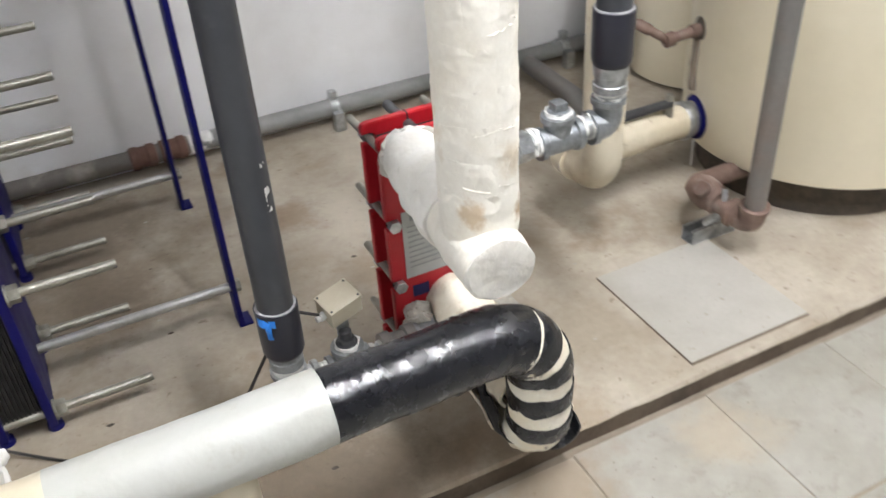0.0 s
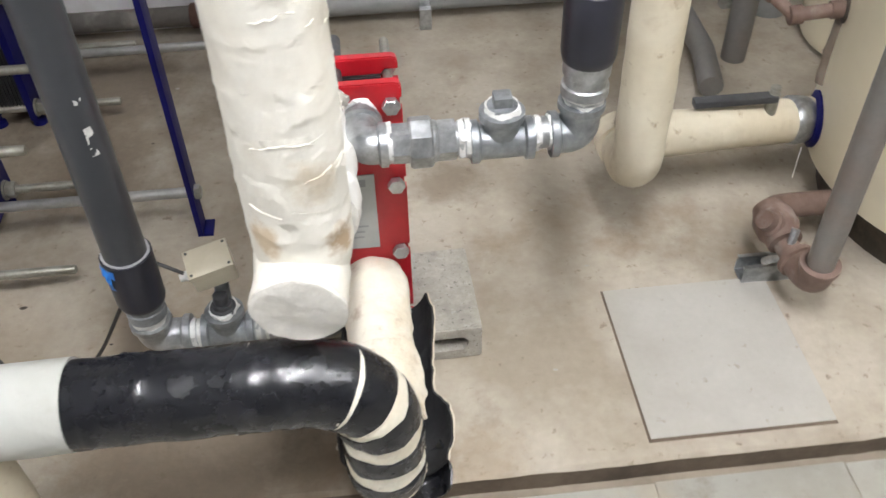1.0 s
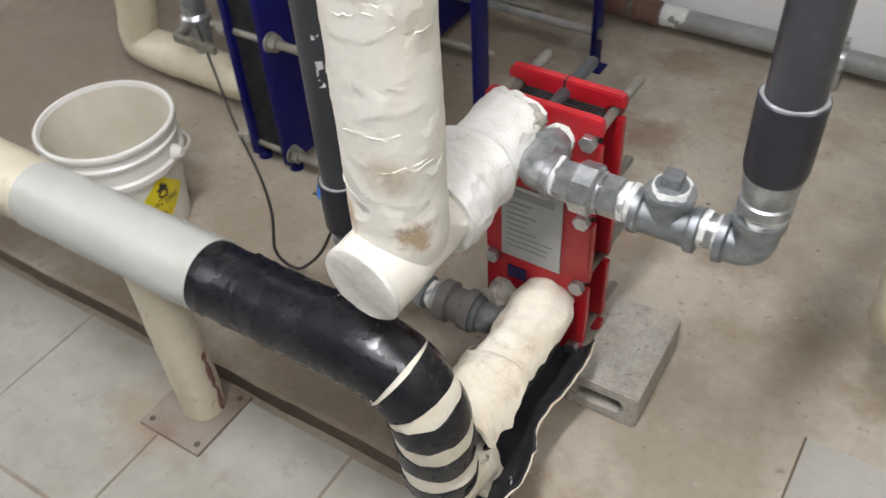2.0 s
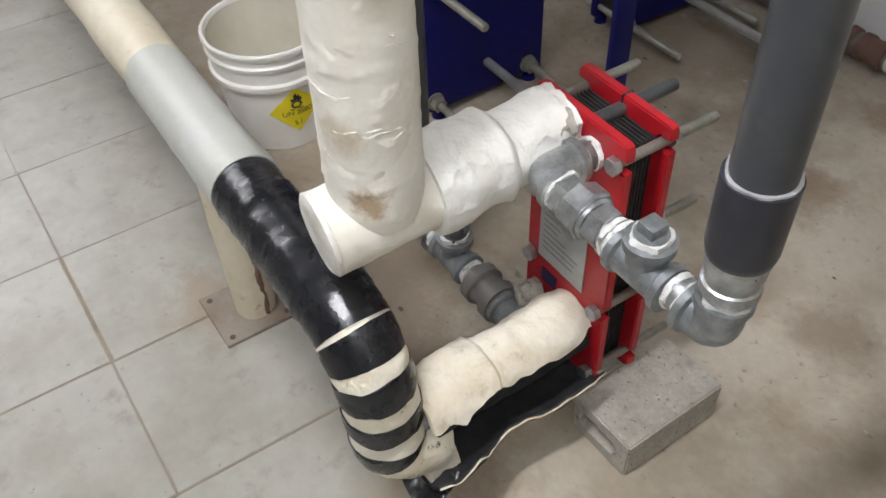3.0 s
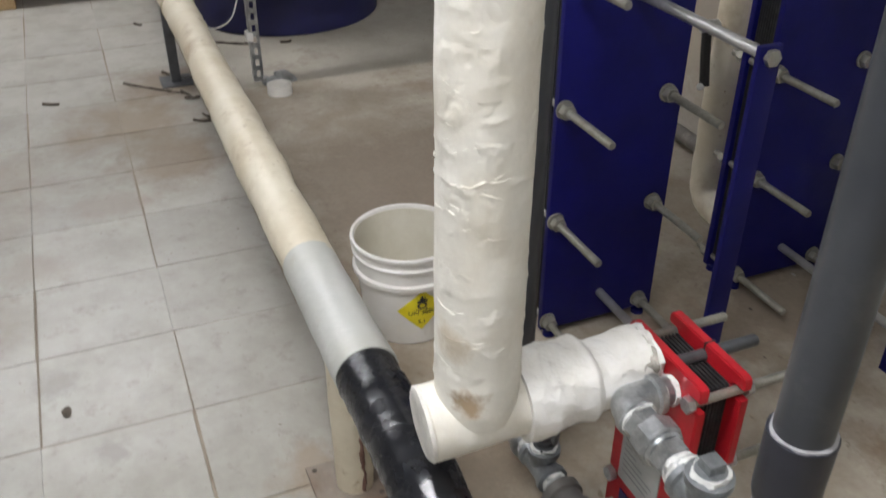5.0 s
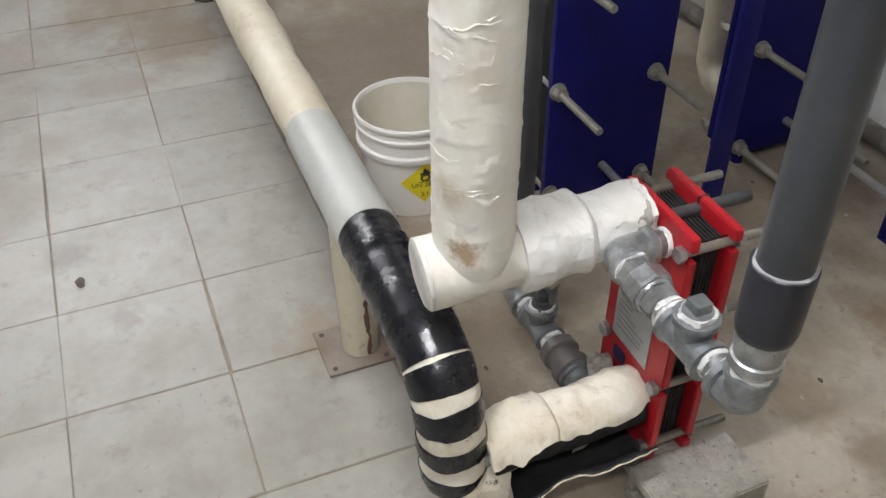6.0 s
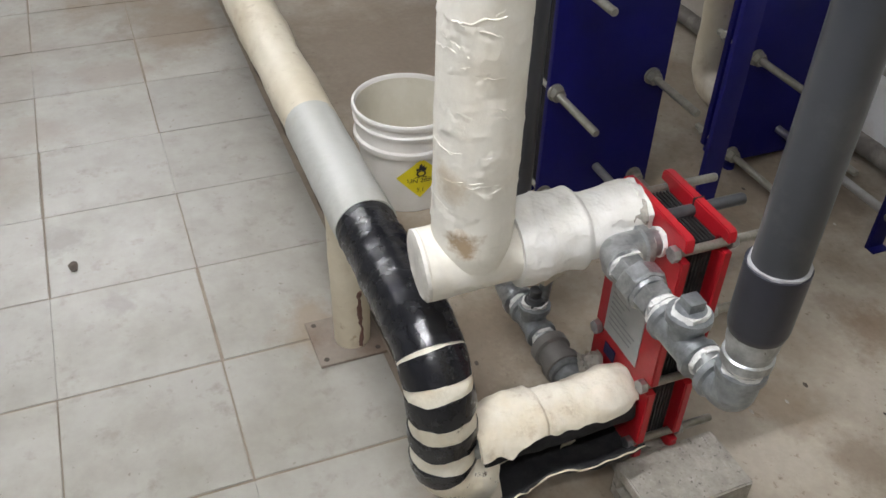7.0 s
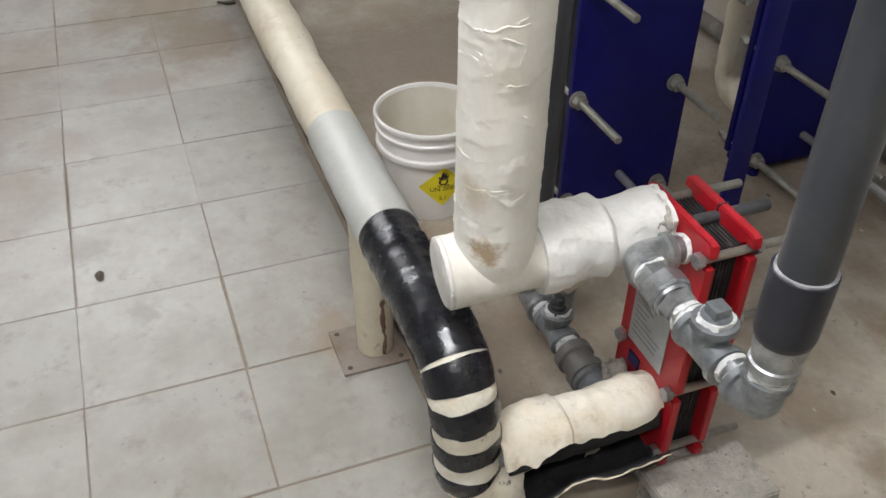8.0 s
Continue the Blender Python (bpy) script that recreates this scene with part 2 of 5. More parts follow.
# Greys of the other walls and the ceiling, set dark to hold down bounce.
M_WALL2 = material("low_bounce_plaster", (0.23, 0.226, 0.215), 0.8, second=(0.19, 0.187, 0.178), scale=1.6, bump=0.15, bump_scale=60)
M_CEIL = material("low_bounce_ceiling", (0.25, 0.25, 0.245), 0.8, second=(0.21, 0.21, 0.205), scale=2, bump=0.1)
M_PLASTER = material("plaster_jacket", (0.79, 0.765, 0.69), 0.78, relief=(9.0, 0.17), laps=(5.5, 0.6, 2.8), second=(0.70, 0.655, 0.555), scale=7, mix=(0.45, 0.7), third=(0.50, 0.36, 0.20), third_scale=6.0,
                     third_mix=(0.61, 0.82), bump=0.22, bump_scale=85, grain=0.03,
                     spots=(((0.925, 1.025, 0.640), 0.030, (0.36, 0.24, 0.12), 0.85), ((0.905, 1.005, 0.735), 0.035, (0.52, 0.42, 0.28), 0.6), ((0.83, 1.01, 0.66), 0.03, (0.48, 0.34, 0.18), 0.7), ((0.855, 0.985, 0.60), 0.02, (0.62, 0.50, 0.30), 0.7)))
M_TORN = material("torn_insulation", (0.76, 0.71, 0.60), 0.75, relief=(14.0, 0.4), second=(0.69, 0.61, 0.46), scale=12, mix=(0.42, 0.68), third=(0.36, 0.24, 0.12), third_scale=11, third_mix=(0.55, 0.72), bump=0.3, bump_scale=80, grain=0.04)
M_BAND = material("cracked_plaster", (0.80, 0.76, 0.65), 0.65, relief=(14.0, 0.4), second=(0.74, 0.67, 0.52), scale=14, third=(0.10, 0.075, 0.05), third_scale=22, third_mix=(0.605, 0.645), bump=0.3, bump_scale=80, grain=0.04)
M_PLASTER_NEW = material("fresh_plaster", (0.83, 0.82, 0.785), 0.68, relief=(11.0, 0.6), laps=(8.0, 0.7, 4.5), second=(0.73, 0.71, 0.645), scale=9, bump=0.15, bump_scale=90, grain=0.02)
M_ENDCAP = material("rough_plaster", (0.74, 0.72, 0.66), 0.85, relief=(22.0, 0.35), second=(0.60, 0.58, 0.53), scale=22, third=(0.74, 0.72, 0.68), third_scale=30, third_mix=(0.5, 0.66), bump=0.4, bump_scale=70, grain=0.05)
M_CREAM = material("old_jacket", (0.52, 0.47, 0.36), 0.65, second=(0.40, 0.345, 0.24), scale=6, third=(0.26, 0.19, 0.115), third_scale=4, third_mix=(0.54, 0.78),
                   bump=0.25, bump_scale=30, grain=0.03)
M_GRIME = material("grimy_jacket", (0.46, 0.415, 0.325), 0.65, second=(0.36, 0.31, 0.225), scale=7, third=(0.24, 0.18, 0.115), third_scale=5, third_mix=(0.58, 0.8), bump=0.25, bump_scale=30, grain=0.04)
M_CANVAS = material("painted_canvas", (0.48, 0.485, 0.455), 0.42, relief=(7.0, 0.3), fleck=(22.0, 0.60, 0.78, (0.42, 0.41, 0.36)), second=(0.45, 0.455, 0.415), scale=6, bump=0.2, bump_scale=34, grain=0.02)
M_CREAM2 = material("cream_jacket", (0.68, 0.625, 0.495), 0.5, relief=(6.0, 0.3), third=(0.36, 0.27, 0.165), third_scale=5.5, third_mix=(0.56, 0.80), second=(0.57, 0.50, 0.365), scale=4, fleck=(34.0, 0.62, 0.74, (0.40, 0.32, 0.21)), bump=0.2, bump_scale=34, grain=0.03)
M_TAPE = material("black_tape", (0.007, 0.0075, 0.010), 0.27, second=(0.012, 0.0125, 0.015), scale=16, relief=(12.0, 0.14), bump=0.12, bump_scale=40, grain=0.05, rough_var=0.06)
M_FOAM = material("black_foam", (0.010, 0.010, 0.012), 0.85, second=(0.02, 0.02, 0.021), scale=20, bump=0.6, bump_scale=70)
M_RED = material("red_paint", (0.44, 0.011, 0.020), 0.36, second=(0.35, 0.008, 0.014), scale=10, bump=0.12, bump_scale=60, grain=0.04)
M_BLUE = material("blue_paint", (0.0040, 0.0042, 0.092), 0.50, second=(0.0030, 0.0032, 0.070), scale=5, spec=0.2, bump=0.1, bump_scale=50, grain=0.05)
M_PACK = material("gasket_black", (0.012, 0.012, 0.012), 0.6, second=(0.03, 0.03, 0.03), scale=40, bump=0.3)
M_GALV = material("galvanised", (0.56, 0.58, 0.59), 0.34, metal=0.88, second=(0.36, 0.375, 0.385), scale=38, mix=(0.38, 0.6), third=(0.22, 0.22, 0.215), third_scale=22, third_mix=(0.58, 0.78), bump=0.35, bump_scale=70, grain=0.12)
M_MALL = material("malleable_grey", (0.34, 0.36, 0.375), 0.40, metal=0.7, second=(0.22, 0.235, 0.245), scale=30, mix=(0.38, 0.62), third=(0.15, 0.15, 0.15), third_scale=24, third_mix=(0.58, 0.78), bump=0.45, bump_scale=85, grain=0.12)
M_ZINC = material("zinc_bolt", (0.35, 0.34, 0.295), 0.40, metal=0.6, second=(0.25, 0.24, 0.20), scale=24, bump=0.3, bump_scale=140, grain=0.1)
M_DARKBAR = material("dark_bar", (0.085, 0.09, 0.095), 0.45, metal=0.4, second=(0.06, 0.06, 0.065), scale=20, bump=0.15)
M_BRIGHT = material("bright_rail", (0.50, 0.50, 0.49), 0.42, metal=0.75, second=(0.40, 0.40, 0.38), scale=20, bump=0.05)
M_PVC = material("grey_pvc", (0.043, 0.046, 0.053), 0.36, second=(0.034, 0.037, 0.044), scale=7, third=(0.075, 0.076, 0.078), third_scale=9.0, third_mix=(0.60, 0.80), bump=0.06, bump_scale=40, grain=0.03)
M_SLEEVE = material("dark_pvc", (0.021, 0.022, 0.034), 0.38, second=(0.016, 0.017, 0.025), scale=9, bump=0.08, bump_scale=40, grain=0.04)
M_SEAL = material("white_sealant", (0.78, 0.78, 0.76), 0.55, second=(0.66, 0.66, 0.64), scale=40, bump=0.6, bump_scale=120)
M_GLUE = material("pale_glue", (0.42, 0.42, 0.43), 0.5, second=(0.30, 0.30, 0.31), scale=40, bump=0.4, bump_scale=100)
M_STEEL = material("grey_steel", (0.20, 0.19, 0.18), 0.5, metal=0.3, second=(0.22, 0.175, 0.15), scale=5, mix=(0.5, 0.75), bump=0.2, bump_scale=60, grain=0.06)
M_RUST = material("rust", (0.15, 0.08, 0.06), 0.8, second=(0.13, 0.065, 0.05), scale=14, third=(0.22, 0.18, 0.16), third_scale=12, bump=0.5, bump_scale=80, grain=0.1)
M_BROWN = material("brown_scale", (0.20, 0.135, 0.108), 0.65, second=(0.13, 0.08, 0.06), scale=16, third=(0.29, 0.26, 0.24), third_scale=10, bump=0.3, bump_scale=70)
M_RUSTPLATE = material("rusty_plate", (0.235, 0.20, 0.165), 0.7, second=(0.165, 0.11, 0.075), scale=9, bump=0.25, bump_scale=50, grain=0.08)
M_OLDPIPE = material("old_wall_pipe", (0.13, 0.118, 0.105), 0.7, second=(0.30, 0.28, 0.25), scale=9, mix=(0.48, 0.7), third=(0.14, 0.06, 0.04), third_scale=7, third_mix=(0.55, 0.7), bump=0.4, bump_scale=70, grain=0.1)
M_WALLPIPE = material("wall_pipe_grey", (0.20, 0.205, 0.20), 0.5, second=(0.27, 0.27, 0.265), scale=6, bump=0.15, grain=0.06)
M_TANK = material("tank_paint", (0.84, 0.775, 0.61), 0.42, second=(0.79, 0.72, 0.55), scale=2.5, bump=0.05, bump_scale=25, grain=0.015)
M_BLOCK = material("concrete_block", (0.42, 0.395, 0.345), 0.92, fleck=(110.0, 0.60, 0.68, (0.20, 0.185, 0.16)), second=(0.33, 0.31, 0.265), scale=9, third=(0.52, 0.50, 0.455), third_scale=55, third_mix=(0.58, 0.68), bump=0.9, bump_scale=75, grain=0.16)
M_HATCH = material("cover_plate", (0.42, 0.405, 0.365), 0.6, fleck=(40.0, 0.64, 0.74, (0.30, 0.27, 0.22)), second=(0.37, 0.35, 0.31), scale=4, bump=0.08, grain=0.03)
M_BUCKET = material("white_plastic", (0.80, 0.785, 0.75), 0.35, second=(0.73, 0.71, 0.66), scale=5, third=(0.58, 0.53, 0.44), third_scale=9, third_mix=(0.56, 0.80), bump=0.03, grain=0.01)
M_RESIDUE = material("pail_film", (0.60, 0.565, 0.465), 0.5, second=(0.66, 0.63, 0.54), scale=9, third=(0.42, 0.36, 0.27), third_scale=14, third_mix=(0.62, 0.76), bump=0.05, grain=0.02)
M_YELLOW = material("yellow_label", (0.78, 0.66, 0.02), 0.4, second=(0.72, 0.6, 0.02), scale=12, bump=0.0, grain=0.01)
M_INK = material("black_ink", (0.02, 0.02, 0.02), 0.5, bump=0.0)
M_PAPER = material("label_silver", (0.44, 0.455, 0.45), 0.4, metal=0.2, second=(0.38, 0.395, 0.39), scale=20, bump=0.02, grain=0.02)
M_BARS = material("label_print", (0.27, 0.28, 0.285), 0.5, bump=0.0)
M_BOX = material("beige_box", (0.55, 0.51, 0.40), 0.5, second=(0.50, 0.45, 0.34), scale=14, bump=0.1, grain=0.03)
M_WOOD = material("pallet_wood", (0.50, 0.36, 0.19), 0.7, second=(0.40, 0.27, 0.13), scale=9, stretch=(1, 8, 8), bump=0.3, bump_scale=40)
M_BAG = material("white_sack", (0.74, 0.73, 0.74), 0.5, second=(0.62, 0.62, 0.64), scale=10, bump=0.5, bump_scale=18)
M_CABLE = material("black_cable", (0.025, 0.023, 0.022), 0.55, bump=0.0)
M_BLUETAPE = material("blue_tape", (0.02, 0.19, 0.62), 0.35, bump=0.1)
M_DRUM = material("drum_blue", (0.009, 0.010, 0.085), 0.5, second=(0.011, 0.012, 0.06), scale=4, bump=0.1)
M_DIRT_GAP = material("dark_debris_and_gaps", (0.06, 0.05, 0.04), 0.9, second=(0.10, 0.08, 0.06), scale=30, bump=0.4)
M_LAMPBODY = material("lamp_white", (0.8, 0.8, 0.8), 0.4, bump=0.0)
M_TUBE = glowing("tube_glow", (0.978, 0.98, 1.015), 315.0)


# ---- lamps ----
def fluorescent(x, y, along_y, tubes=(-0.035, 0.035)):
    """A ceiling batten with bare lit tubes, which are the room's light."""
    t = thing("ceiling_light", (x, y, CEIL), "unseen white fluorescent batten with bare tubes on the ceiling", "lamp", "ceiling lights")
    hx, hy = (0.07, 0.62) if along_y else (0.62, 0.07)
    part("body", box(x - hx, y - hy, CEIL - 0.05, x + hx, y + hy, CEIL, 0.004), M_LAMPBODY, t)
    for k in tubes:
        a = (x + k, y - 0.58, CEIL - 0.072) if along_y else (x - 0.58, y + k, CEIL - 0.072)
        part("tube", turned(a, (0, 1, 0) if along_y else (1, 0, 0), [(0, 0.012), (0.01, 0.014), (1.15, 0.014), (1.16, 0.012)], 12), M_TUBE, t, "lit white tube")


fluorescent(1.07, 0.30, True)
fluorescent(-3.55, 0.35, True)
fluorescent(2.30, 0.10, True, (0.0,))
# Extra lamp, added only to brighten the far tiles.
fluorescent(-3.00, -0.90, True, (0.0,))

# ---- the room ----
T = 0.2
single("floor_slab", box(WALL_W, WALL_S, -0.25, WALL_E, WALL_N, -0.0022), M_GROUT, "grey cement bed under the floor tiles", "floor", kind="structure", smooth=0)
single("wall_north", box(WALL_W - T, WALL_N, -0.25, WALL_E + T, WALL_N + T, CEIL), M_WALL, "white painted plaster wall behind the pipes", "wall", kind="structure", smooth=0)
single("wall_south", box(WALL_W - T, WALL_S - T, -0.25, WALL_E + T, WALL_S, CEIL), M_WALL2, "unseen plaster wall, dark grey to limit bounced light", "wall", kind="structure", smooth=0)
single("wall_west", box(WALL_W - T, WALL_S, -0.25, WALL_W, WALL_N, CEIL), M_WALL2, "plaster wall at the far end, dark grey to limit bounced light", "wall", kind="structure", smooth=0)
single("wall_east", box(WALL_E, WALL_S, -0.25, WALL_E + T, WALL_N, CEIL), M_WALL2, "unseen plaster wall, dark grey to limit bounced light", "wall", kind="structure", smooth=0)
single("ceiling", box(WALL_W - T, WALL_S - T, CEIL, WALL_E + T, WALL_N + T, CEIL + T), M_CEIL, "unseen concrete ceiling, dark grey to limit bounced light", "ceiling", kind="structure", smooth=0)

EDGE_Y, PLINTH_W = 1.063, -1.78


def plinth_mesh():
    """The plinth: its front edge is worn and runs a little uneven."""
    bm = bmesh.new()
    n = 170
    rows = []
    for i in range(n + 1):
        x = PLINTH_W + (WALL_E - PLINTH_W) * i / n
        w = 0.005 * noise.noise(Vector((x * 5, 0, 0))) + 0.003 * noise.noise(Vector((x * 21, 3, 0)))
        c = 0.007 + 0.005 * noise.noise(Vector((x * 13, 7, 0)))
        rows.append([bm.verts.new(p) for p in ((x, EDGE_Y + w, -0.006), (x, EDGE_Y + w * 0.6, PLINTH - c), (x, EDGE_Y + c + w, PLINTH), (x, WALL_N, PLINTH))])
    for p, q in zip(rows, rows[1:]):
        for k in range(3):
            bm.faces.new((p[k], q[k], q[k + 1], p[k + 1]))
    bm.faces.new(rows[0])
    bm.faces.new(rows[-1][::-1])
    return bm


single("screed", box(WALL_W, 1.0525, -0.02, PLINTH_W, WALL_N, 0.0015), M_SCREED, "dusty pale cement floor beside the blue tank", "floor", kind="structure", smooth=0)
plinth = single("plinth", plinth_mesh(), M_CONCRETE, "low stained concrete plinth with a worn edge and painted-in shade", "plinth", kind="structure", smooth=30)
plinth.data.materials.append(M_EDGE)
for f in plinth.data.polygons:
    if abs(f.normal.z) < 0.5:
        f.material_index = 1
cover = thing("cover_plate", (1.55, 1.27, PLINTH), "flat pale grey cover plate let into the plinth", "cover")
part("joint", box(1.3835, 1.0965, PLINTH - 0.003, 1.714, 1.449, PLINTH + 0.0008), M_EDGE, cover, "dark open joint round the plate", smooth=0)
part("plate", box(1.388, 1.103, PLINTH - 0.002, 1.714, 1.449, PLINTH + 0.0022, 0.0008), M_HATCH, cover, smooth=0)


# ---- red plate heat exchanger ----
def hex_bolt(parent, x, z, y0, y1, name="bolt"):
    b = part(name, turned((x, y0 - 0.012, z), (0, 1, 0), [(0, 0.0125), (0.001, 0.0135), (0.011, 0.0135), (0.012, 0.012)], flat=6), M_GALV, parent, "zinc hexagon bolt")
    part("shaft", turned((x, y0, z), (0, 1, 0), [(0, 0.0075), (y1 - y0 - 0.003, 0.0075), (y1 - y0, 0.006)], 12), M_ZINC, b)
    return b


def frame_plate(x0, x1, z0, z1, y0, y1, slots):
    """A steel end plate with open slots for the tie bolts in both long sides."""
    bm = bmesh.new()
    right, left = [], []
    h, depth = 0.010, 0.026
    for z in slots:
        right += [(x1, z - h), (x1 - depth + 0.006, z - h), (x1 - depth, z - h + 0.006), (x1 - depth, z + h - 0.006), (x1 - depth + 0.006, z + h), (x1, z + h)]
        left += [(x0, z - h), (x0 + depth - 0.006, z - h), (x0 + depth, z - h + 0.006), (x0 + depth, z + h - 0.006), (x0 + depth - 0.006, z + h), (x0, z + h)]
    c = 0.010
    outline = [(x0 + c, z0), (x1 - c, z0), (x1, z0 + c)] + right + [(x1, z1 - c), (x1 - c * 0.3, z1 - c * 0.3), (x1 - c, z1), (x0 + c, z1), (x0 + c * 0.3, z1 - c * 0.3), (x0, z1 - c)] + left[::-1] + [(x0, z0 + c)]
    front = bm.faces.new([bm.verts.new((x, y0, z)) for x, z in outline])
    ext = bmesh.ops.extrude_face_region(bm, geom=[front])
    bmesh.ops.translate(bm, vec=(0, y1 - y0, 0), verts=[v for v in ext["geom"] if isinstance(v, bmesh.types.BMVert)])
    bmesh.ops.recalc_face_normals(bm, faces=bm.faces)
    rim = [e for e in bm.edges if len(e.link_faces) == 2 and e.calc_face_angle(0) > 1.2 and abs(e.verts[0].co.y - e.verts[1].co.y) < 1e-5]
    bmesh.ops.bevel(bm, geom=rim, offset=0.002, segments=2, affect="EDGES")
    return bm


RX0, RX1, RZ0, RZ1, RY0 = 0.827, 1.011, 0.130, 0.633, 1.343
SLOTS = (0.165, 0.312, 0.452, 0.598)
red = thing("heat_exchanger", (0.918, 1.39, RZ0), "small red plate heat exchanger with black plate pack", "heat exchanger")
part("front_plate", frame_plate(RX0, RX1, RZ0, RZ1, RY0, RY0 + 0.016, SLOTS), M_RED, red, "red painted steel end plate", smooth=30)
part("back_plate", frame_plate(RX0, RX1, RZ0, RZ1 - 0.004, 1.418, 1.434, SLOTS), M_RED, red, "red painted steel end plate", smooth=30)
for i in range(17):
    y = RY0 + 0.018 + i * 0.0033
    inset = 0.026 + 0.002 * (i % 2)
    part("plate", box(RX0 + inset, y, RZ0 + 0.02, RX1 - inset, y + 0.0022, RZ1 - 0.03 - 0.003 * (i % 2)), M_PACK, red, smooth=0)
for z in SLOTS:
    for x in (RX0 + 0.014, RX1 - 0.016):
        hex_bolt(red, x, z, RY0, 1.514 + 0.005 * math.sin(9 * z + 40 * x))
        part("nut", turned((x, 1.434, z), (0, 1, 0), [(0, 0.013), (0.011, 0.013), (0.012, 0.012)], flat=6), M_GALV, red)
part("bar_slot", box(0.9165, 1.4165, 0.606, 0.9195, 1.4355, RZ1 - 0.0035), M_PACK, red, "dark slot for the guide bar", smooth=0)
part("guide_bar", turned((0.918, RY0 + 0.012, 0.607), (0, 1, 0), [(0, 0.010), (0.157, 0.010), (0.160, 0.009)], 16), M_DARKBAR, red, "dark steel guide bar")
lab = part("label_plate", box(0.857, RY0 - 0.0022, 0.323, 0.962, RY0 - 0.0004, 0.474), M_PAPER, red, "silver maker's label with worn print", smooth=0)
part("logo", box(0.872, RY0 - 0.003, 0.452, 0.948, RY0 - 0.0023, 0.466), M_BARS, lab, smooth=0)
rnd = random.Random(4)
for i in range(9):
    z = 0.438 - i * 0.0115
    w = rnd.uniform(0.03, 0.085)
    part("print_line", box(0.866, RY0 - 0.0028, z, 0.866 + w, RY0 - 0.0023, z + 0.0032), M_BARS, lab, smooth=0)
part("sticker", box(0.868, RY0 - 0.002, 0.274, 0.902, RY0 - 0.0004, 0.300), M_DRUM, red, "small blue sticker", smooth=0)


def block(x0, x1, y0, y1, z0, z1):
    """A hollow concrete block on its side: a long core runs through it, front to back."""
    bm = bmesh.new()
    w = 0.024
    outer = [(x0, z0), (x1, z0), (x1, z1), (x0, z1)]
    inner = [(x0 + w * 0.7, z0 + w), (x1 - w - 0.01, z0 + w), (x1 - w, z0 + w + 0.012), (x1 - w, z1 - w - 0.012), (x1 - w - 0.01, z1 - w), (x0 + w * 0.7, z1 - w)]
    loops = []
    for y in (y0, y1):
        o = [bm.verts.new((x, y, z)) for x, z in outer]
        i = [bm.verts.new((x, y, z)) for x, z in inner]
        bm.faces.new((o[0], o[1], i[1], i[0]))
        bm.faces.new((o[1], o[2], i[3], i[2], i[1]))
        bm.faces.new((o[2], o[3], i[5], i[4], i[3]))
        bm.faces.new((o[3], o[0], i[0], i[5]))
        loops.append((o, i))
    for k in range(4):
        bm.faces.new((loops[0][0][k], loops[0][0][(k + 1) % 4], loops[1][0][(k + 1) % 4], loops[1][0][k]))
    for k in range(6):
        bm.faces.new((loops[0][1][k], loops[1][1][k], loops[1][1][(k + 1) % 6], loops[0][1][(k + 1) % 6]))
    bmesh.ops.recalc_face_normals(bm, faces=bm.faces)
    edges = [e for e in bm.edges if all(v in loops[0][0] + loops[1][0] for v in e.verts)]
    bmesh.ops.bevel(bm, geom=edges, offset=0.003, segments=2, affect="EDGES")
    bmesh.ops.triangulate(bm, faces=[f for f in bm.faces if len(f.verts) > 4])
    return bm


blk = single("concrete_block", block(0.0, 0.128, 0.0, 0.207, 0.0, 0.082), M_BLOCK, "rough grey hollow concrete block beside the heat exchanger", "block", "concrete blocks", smooth=25)
blk.matrix_basis = pose(1.002, 1.315, PLINTH, 0, 0, 1.5)
blk2 = single("concrete_block", block(0.0, 0.17, 0.0, 0.09, 0.0, 0.083), M_BLOCK, "rough grey concrete block under the heat exchanger", "block", "concrete blocks", smooth=25)
blk2.matrix_basis = pose(0.834, 1.344, PLINTH)


# ---- threaded fittings ----
def nipple(parent, a, way, length, r=0.021, paste=True):
    n = part("nipple", turned(a, way, [(0, r), (length, r)], 20), M_GALV, parent, "galvanised threaded nipple")
    if paste:
        d = Vector(way).normalized()
        for s in (0.003, length - 0.011):
            part("sealant", sweep([Vector(a) + d * s, Vector(a) + d * (s + 0.008)], r + 0.0022, 24, 0.002, 0.0048, 75), M_SEAL, n, "white sealing paste")
    return n


def banded(a, way, length, r, lip=0.0045, wide=0.011):
    """A cast socket with a raised band at both ends."""
    return turned(a, way, [(0, r), (0.001, r + lip), (wide, r + lip), (wide + 0.003, r), (length - wide - 0.003, r), (length - wide, r + lip), (length - 0.001, r + lip), (length, r)], 24)


def cast_elbow(points, r, radius):
    pts = rounded(points, radius, 10)
    bm = sweep(pts, r, 22, 0.006)
    for end, nxt in ((pts[0], pts[1]), (pts[-1], pts[-2])):
        bm = turned(end, Vector(nxt) - Vector(end), [(0, r), (0.001, r + 0.005), (0.011, r + 0.005), (0.014, r)], 22, bm)
    return bm


